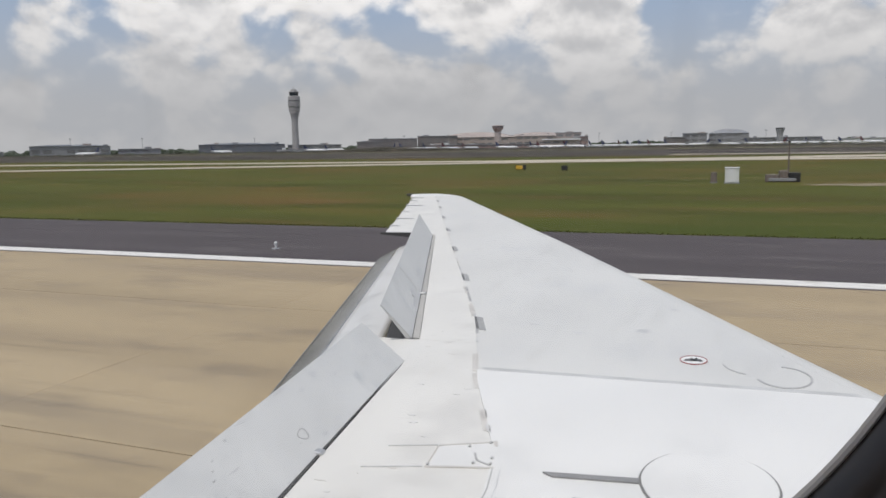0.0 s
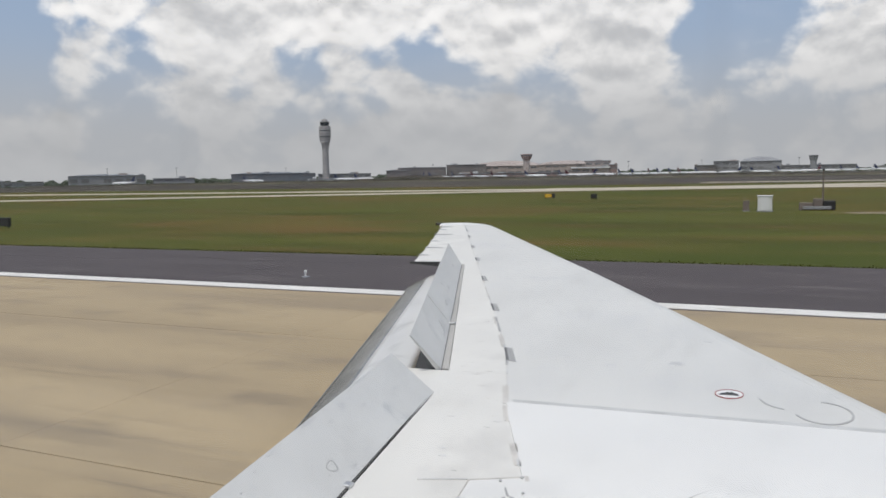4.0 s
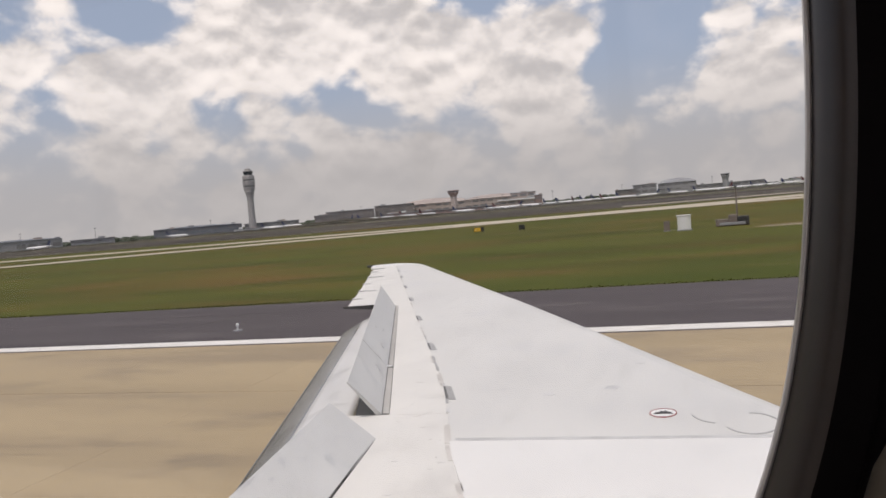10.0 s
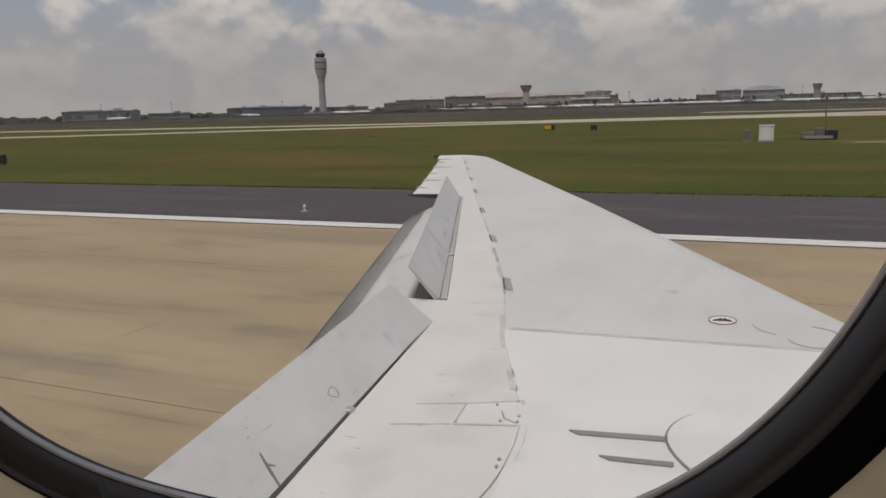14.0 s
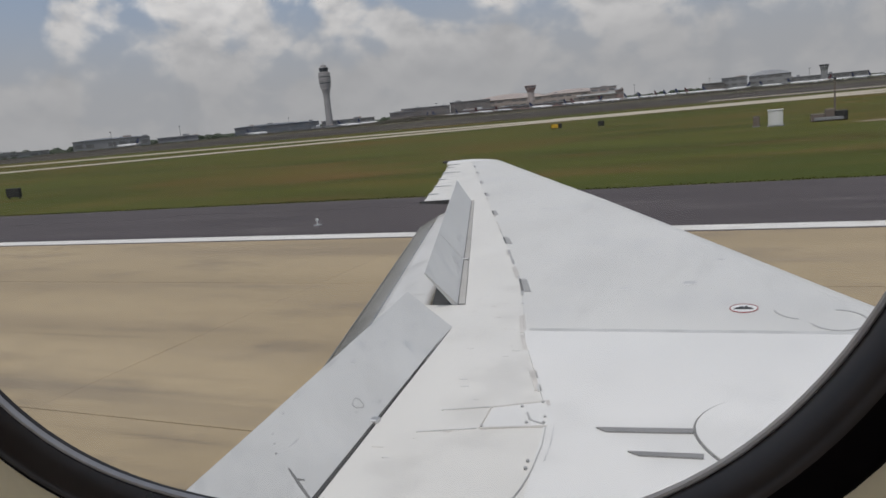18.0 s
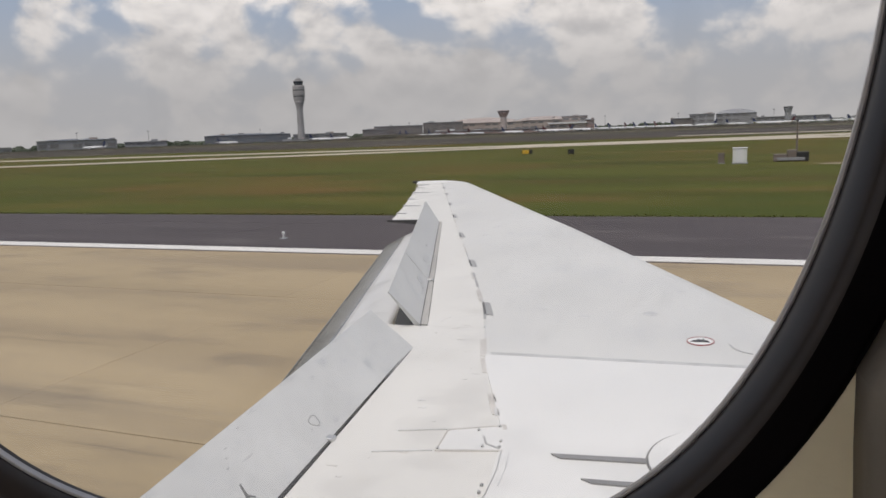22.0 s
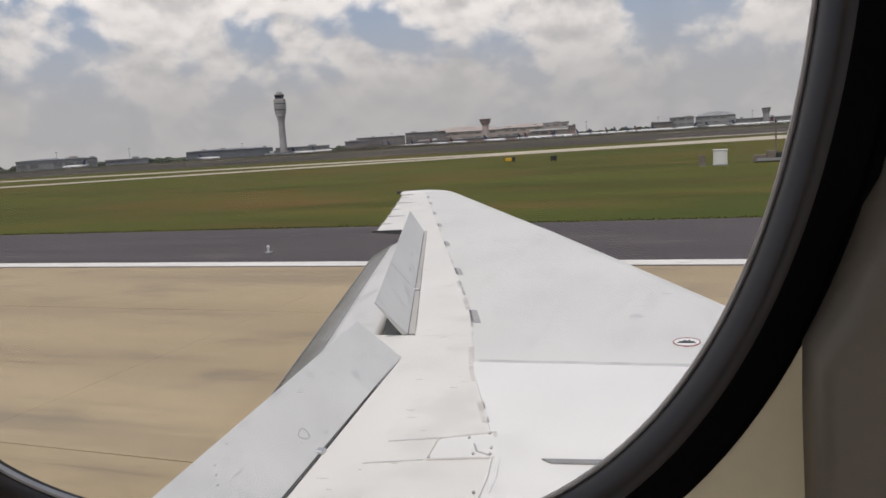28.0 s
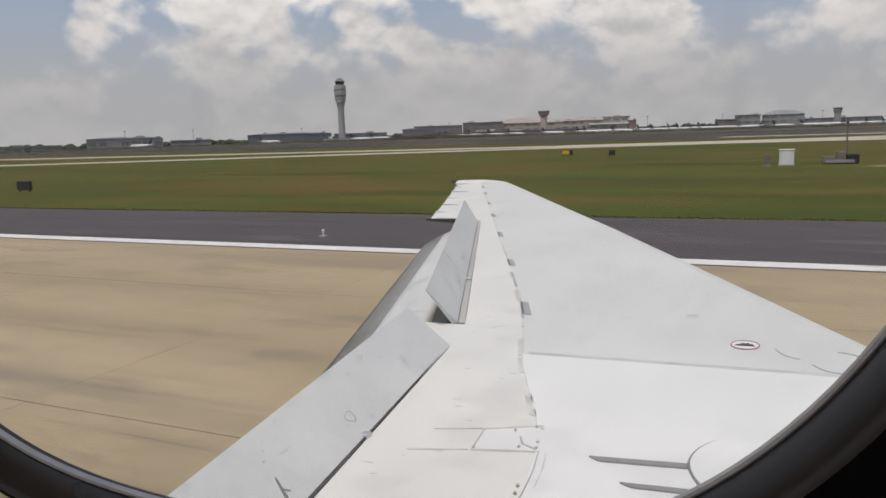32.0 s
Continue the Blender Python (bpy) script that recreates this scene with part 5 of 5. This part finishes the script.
def building(name, label, az0, az1, dist, height, mat, roof="flat", band=True, depth=60.0, storeys=2, group="", rise=0.16, roof_mat="bld_dark"):
    """A long airport building seen from its front, with recessed window bays and a roof edge."""
    x0, y0, z0 = at(az0, dist)
    x1, y1, z1 = at(az1, dist)
    L = math.hypot(x1 - x0, y1 - y0)
    turn = math.degrees(math.atan2(y1 - y0, x1 - x0))
    b = thing(name, label, "building", ((x0 + x1) / 2, (y0 + y1) / 2, min(z0, z1) - 1.0), group)
    b.rotation_euler = (0, 0, radians(turn))
    part("wall", boxm(-L / 2, L / 2, 0, depth, 0, height), mat, b)
    if roof == "flat":
        part("roof", boxm(-L / 2 - 1, L / 2 + 1, -1.2, depth + 1, height, height + 1.1), "bld_grey", b, "flat grey roof edge")
    elif roof == "vault":
        bm = bmesh.new()
        rings = []
        for i in range(13):
            u = i / 12
            rings.append([(-L / 2 + L * u, -1.5, height), (-L / 2 + L * u, depth, height), (-L / 2 + L * u, depth * 0.5, height + 0.2 + height * rise * math.sin(math.pi * u) ** 0.6)])
        loft(bm, rings)
        part("roof", bm, roof_mat, b, "low curved roof")
    elif roof == "white":
        part("roof", boxm(-L / 2 - 1, L / 2 + 1, -3, depth + 1, height, height + 2.4), "bld_white", b, "bright white metal roof")
    rnd = random.Random(int(az0 * 10 + dist))
    for k in range(max(2, int(L / 30))):
        u, w, h = rnd.uniform(-0.46, 0.46) * L, rnd.uniform(2.0, 7.0), rnd.uniform(0.8, 3.2)
        top = height + (1.1 if roof == "flat" else 2.4 if roof == "white" else height * 0.05)
        part("roof_unit", boxm(u - w, u + w, depth * 0.2, depth * 0.2 + 6, top - 0.3, top + h), rnd.choice(("bld_grey", "bld_grey", "bld_tan", "bld_white")), b)
    if band:
        n = max(3, min(24, int(L / 14)))
        w = L / n
        sh = height / storeys
        for s in range(storeys):
            for i in range(n):
                if (i * 7 + s * 3) % 5 == 4:
                    continue
                cx = -L / 2 + (i + 0.5) * w
                part("window", boxm(cx - w * 0.36, cx + w * 0.36, -0.35, 0.3, s * sh + sh * 0.36, s * sh + sh * 0.70), "glass_hazed", b)
    return b


def parked_airliner(first, label, fin, az, dist, heading, scale=1.0):
    x, y, z = at(az, dist)
    m = pose(x, y, z + 0.2, 0, 0, heading) @ Matrix.Scale(scale, 4)
    if first is not None:
        ob = copy_thing(first, pose(x, y, z + 0.2, 0, 0, heading))
        return ob
    p = thing("parked_airliner", label, "airliner", (0, 0, 0), "parked airliners")
    bm = bmesh.new()
    prof = [(-19, 0.3, 4.9), (-16, 1.0, 4.6), (-11, 1.8, 4.0), (-4, 2.0, 3.8), (10, 2.0, 3.8), (15, 1.7, 3.7), (18, 0.9, 3.4), (19, 0.2, 3.2)]
    loft(bm, [[(u, r * math.cos(2 * math.pi * i / 14), c + r * math.sin(2 * math.pi * i / 14)) for i in range(14)] for u, r, c in prof])
    part("fuselage", bm, "plane_white", p, "", True)
    bm = bmesh.new()
    loft(bm, [[(-12.0, -0.25, 5.4), (-17.5, -0.25, 5.6), (-17.5, 0.25, 5.6), (-12.0, 0.25, 5.4)], [(-17.0, -0.15, 12.6), (-19.6, -0.15, 12.6), (-19.6, 0.15, 12.6), (-17.0, 0.15, 12.6)]])
    part("tail_fin", bm, fin, p, "dark painted tail fin" if fin == "fin_dark" else "red painted tail fin")
    for s in (-1, 1):
        bm = bmesh.new()
        loft(bm, [[(5, s * 1.6, 2.9), (-2, s * 1.6, 2.9), (-2, s * 1.6, 2.4), (5, s * 1.6, 2.3)], [(-4, s * 17, 4.2), (-5.8, s * 17, 4.2), (-5.8, s * 17, 4.0), (-4, s * 17, 4.0)]])
        part("wing", bm, "plane_white", p)
        bm = bmesh.new()
        loft(bm, [[(-14, s * 0.8, 5.3), (-17, s * 0.8, 5.3), (-17, s * 0.8, 5.0), (-14, s * 0.8, 5.0)], [(-17.5, s * 6, 5.9), (-18.8, s * 6, 5.9), (-18.8, s * 6, 5.75), (-17.5, s * 6, 5.75)]])
        part("tailplane", bm, "plane_white", p)
        bm = lathe([(0.8, -1.8), (1.1, -1.2), (1.15, 0.8), (0.7, 1.9)], 12)
        bmesh.ops.transform(bm, matrix=pose(2.6, s * 5.6, 1.9, 0, -90, 0), verts=bm.verts)
        part("engine", bm, "plane_white", p, "", True)
        part("wheel", boxm(-1.6, -0.4, s * 2.6 - 0.4, s * 2.6 + 0.4, -0.2, 2.6, 0.2), "box_black", p)
    part("nose_wheel", boxm(13.2, 14.0, -0.3, 0.3, -0.2, 2.4, 0.15), "box_black", p)
    p.matrix_basis = pose(x, y, z + 0.2, 0, 0, heading)
    return p


control_tower()
building("hangar", "long grey maintenance hangar with dark open doors", 49.5, 44.5, 1250, 17, "bld_grey", "vault", True, 90, 1)
building("hangar", "lower grey service building beside the hangars", 44.0, 41.2, 1300, 11, "bld_grey", "flat", True, 50, 2)
building("concourse", "long dark blue-grey glazed concourse with a low curved roof", 38.6, 32.4, 1440, 18, "bld_dark", "vault", True, 60, 2)
building("concourse", "low grey concourse wing beside the tower", 32.2, 28.2, 1470, 15, "bld_grey", "flat", True, 50, 2)
building("service_building", "low pale service building at the tower's foot", 33.0, 30.6, 1400, 6, "bld_white", "flat", True, 25, 1)
building("terminal", "low dark terminal wing with a flat roof", 27.0, 25.2, 1340, 18, "bld_brown", "flat", True, 60, 2)
building("terminal", "long dark grey-brown terminal block", 26.1, 22.4, 1370, 23, "bld_brown", "flat", True, 70, 3)
building("terminal", "taller middle part of the dark terminal block", 22.35, 19.3, 1385, 27, "bld_brown", "flat", True, 70, 4)
building("terminal", "low red-brown concourse front", 21.5, 13.0, 1290, 10, "bld_red", "flat", True, 30, 2)
building("terminal", "broad pale tan terminal hall with a rounded roof", 20.6, 14.8, 1450, 25, "bld_tan", "vault", True, 80, 3, "", 0.42, "bld_tan")
building("terminal", "second rounded hall of the pale tan terminal", 15.4, 10.8, 1460, 26, "bld_tan", "vault", True, 80, 3, "", 0.30, "bld_tan")
building("terminal", "tan concourse with a bright white metal roof", 12.8, 10.0, 1310, 16, "bld_tan", "white", True, 45, 2)
building("terminal", "tan upper block above the white roof", 11.8, 9.9, 1370, 29, "bld_tan", "flat", True, 40, 3)
building("terminal", "brown pier end beside the gates", 10.0, 9.4, 1312, 21, "bld_red", "flat", True, 40, 2)
building("concourse", "dark low concourse end beside the apron", 3.9, 2.4, 1480, 18, "bld_brown", "flat", True, 50, 2)
building("concourse", "grey concourse block with a raised roof", 2.6, 0.9, 1500, 25, "bld_grey", "flat", True, 50, 3)
building("concourse", "grey concourse with a long rounded roof", 0.8, -1.9, 1540, 25, "bld_grey", "vault", True, 60, 3, "", 0.35, "bld_grey")
building("concourse", "low grey concourse run", 0.4, -6.5, 1560, 15, "bld_grey", "flat", True, 50, 2)
building("cargo_building", "far low white cargo building", -7.5, -16.0, 1600, 11, "bld_white", "flat", True, 50, 1)
building("cargo_building", "far low grey cargo building", 60.0, 51.0, 1400, 10, "bld_grey", "flat", True, 50, 1)


def ramp_tower(az, dist, h, label, shaft, cab, wide=9.9, neck=6.0, seg=12):
    x, y, z = at(az, dist)
    t = thing("ramp_tower", label, "control tower", (x, y, z - 1))
    part("shaft", lathe([(neck + 0.4, 0), (neck, h - 11)], seg), shaft, t)
    part("cab", lathe([(neck, h - 11), (neck + (wide - neck) * 0.3, h - 8.5), (wide, h - 4.4), (wide, h - 3.0)], seg), cab, t, "cab wider than its shaft")
    part("window_band", lathe([(wide + 0.1, h - 3.0), (wide + 0.5, h - 0.9)], seg), "glass_hazed", t, "dark band of windows")
    part("cab_roof", lathe([(wide + 1.2, h - 0.9), (wide + 1.2, h), (wide * 0.7, h + 0.6)], seg), cab, t)


ramp_tower(16.2, 1340, 43, "short ramp tower with a flared red-brown cab", "bld_tan", "bld_red")
ramp_tower(-3.9, 1530, 33, "squat grey ramp tower over the concourse", "bld_grey", "bld_grey", 7.4, 5.6, 8)

plane_a = parked_airliner(None, "white parked airliner with a dark blue tail", "fin_dark", 30.2, 1290, 14)
plane_b = parked_airliner(None, "white parked airliner with a dark red tail", "fin_red", 18.3, 1240, 60)
for az, dist, hd in ((28.7, 1300, 8), (21.4, 1250, 70), (15.5, 1240, 8), (13.2, 1238, 62), (8.7, 1260, 48), (7.6, 1270, 20), (5.9, 1300, 40), (5.0, 1310, 30),
                     (-0.6, 1430, 15), (-4.9, 1430, 20), (-6.0, 1440, 45), (-7.0, 1445, 40), (-8.2, 1450, 20), (37.0, 1330, 14), (46.0, 1180, 190),
                     (24.6, 1236, 150), (22.9, 1230, 20), (11.7, 1226, 160), (9.6, 1232, 100), (3.1, 1330, 12), (1.5, 1336, 165), (-2.4, 1360, 10)):
    parked_airliner(plane_a, "", "", az, dist, hd)
for az, dist, hd in ((19.8, 1245, 55), (10.4, 1230, 25), (6.7, 1285, 60), (-9.5, 1450, 15), (12.4, 1224, 12), (4.3, 1300, 20), (-3.6, 1362, 160)):
    parked_airliner(plane_b, "", "", az, dist, hd)


def embankment():
    """A long uneven dark bank before the terminals."""
    bm = bmesh.new()
    rnd = random.Random(31)
    rings = []
    for i in range(121):
        az = 52 - 66 * i / 120
        full = 2.2 + 4.0 * math.exp(-((az - 26) / 3.2) ** 2) + 2.0 * math.exp(-((az - 21) / 4.0) ** 2) + 1.2 * math.exp(-((az - 3) / 5.0) ** 2)
        h = full * (1 + rnd.uniform(-0.16, 0.16))
        row = []
        for d, k in ((1150, -0.6), (1166, 0.55), (1180, 1.0), (1190, 0.85), (1206, -0.6)):
            x, y, z = at(az, d)
            row.append((x, y, z + h * k))
        rings.append(row)
    loft(bm, rings)
    tagged(link_mesh("embankment", bm, "bank"), "dark grassy bank rising before the terminals", "bank", kind="structure")


embankment()


def light_mast(az, dist, h):
    x, y, z = at(az, dist)
    m = thing("light_mast", "tall slender apron floodlight mast", "light mast", (x, y, z - 0.5), "apron light masts")
    part("pole", lathe([(0.45, 0), (0.25, h)], 8), "bld_grey", m)
    part("lamp_head", boxm(-1.8, 1.8, -0.4, 0.4, h, h + 0.9), "bld_dark", m)
    return m


mast = light_mast(12.4, 1280, 26)
for az, dist in ((23.4, 1290), (20.0, 1270), (8.6, 1350), (3.4, 1390), (-3.0, 1400), (34.6, 1380), (42.4, 1240), (47.0, 1230)):
    x, y, z = at(az, dist)
    copy_thing(mast, pose(x, y, z - 0.5))


def woods():
    """The far line of trees behind the airport: many uneven clumps."""
    bm = bmesh.new()
    rnd = random.Random(5)
    for k in range(420):
        az = -48 + 118 * k / 420 + rnd.uniform(-0.2, 0.2)
        d = rnd.uniform(1750, 1950)
        x, y, z = at(az, d)
        r, h = rnd.uniform(9, 18), rnd.uniform(10, 19)
        n = 7
        rings = []
        for u, w in ((0.0, 0.7), (0.35, 1.0), (0.7, 0.8), (0.95, 0.35)):
            rings.append([(x + r * w * rnd.uniform(0.75, 1.2) * math.cos(2 * math.pi * i / n), y + r * w * rnd.uniform(0.75, 1.2) * math.sin(2 * math.pi * i / n),
                           z - 4 + h * (u + rnd.uniform(-0.06, 0.06))) for i in range(n)])
        loft(bm, rings)
    tagged(link_mesh("far_woods", bm, "tree"), "dark distant line of trees behind the airport", "trees", kind="stuff")


woods()


def bushes():
    bm = bmesh.new()
    rnd = random.Random(9)
    for k in range(260):
        az = -20 + 75 * k / 260 + rnd.uniform(-0.3, 0.3)
        x, y, z = at(az, rnd.uniform(1240, 1275))
        r, h = rnd.uniform(4, 9), rnd.uniform(1.5, 4.0)
        rings = []
        for u, w in ((0.0, 0.9), (0.4, 1.0), (0.8, 0.6), (1.0, 0.2)):
            rings.append([(x + r * w * rnd.uniform(0.7, 1.2) * math.cos(2 * math.pi * i / 6), y + r * w * rnd.uniform(0.7, 1.2) * math.sin(2 * math.pi * i / 6), z - 0.5 + h * u) for i in range(6)])
        loft(bm, rings)
    tagged(link_mesh("scrub", bm, "tree"), "dark low scrub and bank before the terminals", "bushes", kind="stuff")


bushes()

# ---- small things on the airfield ----


def airfield_sign(x, y, w, label, mats):
    z = ground_z(y)
    s = thing("airfield_sign", label, "sign", (x, y, z - 0.03))
    part("panel", boxm(-w / 2, w / 2, -0.14, 0.14, 0.16, 0.95, 0.03), mats[0], s)
    if len(mats) > 1:
        part("face", boxm(-w / 2 + 0.1, w / 2 - w * 0.3, -0.153, -0.141, 0.23, 0.88), mats[1], s, "yellow sign face")
    for dx in (-w * 0.38, w * 0.38):
        part("leg", boxm(dx - 0.05, dx + 0.05, -0.05, 0.05, 0, 0.18), "box_black", s)


def edge_light(x, y):
    e = thing("runway_light", "small white runway edge light on a short stem", "runway light", (x, y, 0.0), "runway edge lights")
    part("base", lathe([(0.17, 0.0), (0.17, 0.03), (0.09, 0.05)], 14), "bld_grey", e)
    part("stem", lathe([(0.03, 0.05), (0.03, 0.16)], 10), "bld_white", e)
    part("lens", lathe([(0.04, 0.16), (0.06, 0.19), (0.06, 0.24), (0.03, 0.28)], 12), "bld_white", e)
    return e


first_light = edge_light(-15.3, 23.2)
for x in (-75.3, -45.3, 14.7, 44.7):
    copy_thing(first_light, pose(x, 23.2, 0.0))


def equipment_site(x, y):
    z = ground_z(y)
    hut = thing("equipment_hut", "small white equipment cabinet standing in the grass", "equipment hut", (x, y, z - 0.03))
    part("wall", boxm(-0.65, 0.65, -0.6, 0.6, 0.1, 1.5, 0.03), "hut", hut)
    part("roof", boxm(-0.72, 0.72, -0.66, 0.66, 1.5, 1.58, 0.02), "bld_white", hut)
    part("plinth", boxm(-0.75, 0.75, -0.7, 0.7, 0.0, 0.1), "bld_grey", hut)
    part("door", boxm(-0.35, 0.35, -0.63, -0.60, 0.15, 1.4), "bld_white", hut)
    gen = thing("equipment_box", "dark brown equipment cabinets with a thin mast", "equipment box", (x + 4.7, y + 3.2, z - 0.03))
    side = thing("equipment_box", "small dark cabinet beside the white hut", "equipment box", (x - 1.7, y + 0.8, z - 0.03))
    part("cabinet", boxm(-0.3, 0.3, -0.3, 0.3, 0.08, 1.05, 0.03), "cabinet", side)
    part("plinth", boxm(-0.36, 0.36, -0.36, 0.36, 0.0, 0.08), "bld_grey", side)
    part("cabinet", boxm(-1.5, -0.3, -0.6, 0.6, 0, 0.75, 0.05), "cabinet", gen)
    part("cabinet", boxm(-0.25, 0.55, -0.6, 0.6, 0, 1.15, 0.05), "cabinet", gen)
    part("cabinet", boxm(0.6, 1.7, -0.5, 0.5, 0, 0.95, 0.05), "box_black", gen)
    part("duct", boxm(-1.2, 1.3, -0.75, -0.62, 0.1, 0.4, 0.03), "bld_grey", gen)
    part("mast", lathe([(0.09, 0.9), (0.07, 3.9)], 8, (0.6, 0, 0)), "cabinet", gen)
    part("lamp", lathe([(0.12, 3.9), (0.12, 4.05), (0.05, 4.15)], 10, (0.6, 0, 0)), "box_black", gen)


airfield_sign(-60.6, 44.8, 1.7, "black backed runway distance sign in the grass", ("box_black",))
airfield_sign(-33.0, 128.0, 1.9, "yellow and black taxiway sign beside the concrete", ("box_black", "sign_yellow"))
airfield_sign(-24.0, 122.0, 1.0, "small dark airfield sign in the grass", ("box_black",))
equipment_site(1.2, 78.6)


def bare_patch(cx, cy, rx, ry):
    """A worn strip of pale bare ground in the grass."""
    rnd = random.Random(41)
    ring = []
    for i in range(40):
        a = 2 * math.pi * i / 40
        k = 1 + rnd.uniform(-0.12, 0.12)
        ring.append((cx + rx * k * math.cos(a), cy + ry * k * math.sin(a)))
    bm = bmesh.new()
    loft(bm, [[(x, y, ground_z(y) - 0.06) for x, y in ring], [(x, y, ground_z(y) - 0.022) for x, y in ring]])
    tagged(link_mesh("bare_ground", bm, "bare_soil"), "worn patch of pale bare ground in the grass", "ground", kind="structure")


bare_patch(17.0, 76.5, 9.5, 2.6)



def grass_tufts():
    """Short blades that fray the shoulder's edge."""
    rnd = random.Random(17)
    verts, faces = [], []

    def tuft(x, y, h, r):
        for _ in range(3):
            a = rnd.uniform(0, 2 * math.pi)
            dx, dy = r * math.cos(a), r * math.sin(a)
            b = len(verts)
            lean = rnd.uniform(-0.5, 0.5) * h
            verts.extend([(x - dx, y - dy, -0.03), (x + dx, y + dy, -0.03), (x + lean, y + lean * 0.4, h)])
            faces.append((b, b + 1, b + 2))

    for k in range(7000):
        x = rnd.uniform(-75, 50)
        tuft(x, SHOULDER_EDGE + 0.02 + abs(rnd.gauss(0, 0.34)) - 0.10 + 0.14 * math.sin(x * 0.9) ** 2 * math.sin(x * 0.23), rnd.uniform(0.008, 0.03), rnd.uniform(0.02, 0.06))
    me = bpy.data.meshes.new("grass")
    me.from_pydata(verts, [], faces)
    me.materials.append(M["blade"])
    tagged(new("grass", me), "short mown grass blades along the shoulder edge", "grass", kind="stuff")


grass_tufts()
runway = slab_rows()
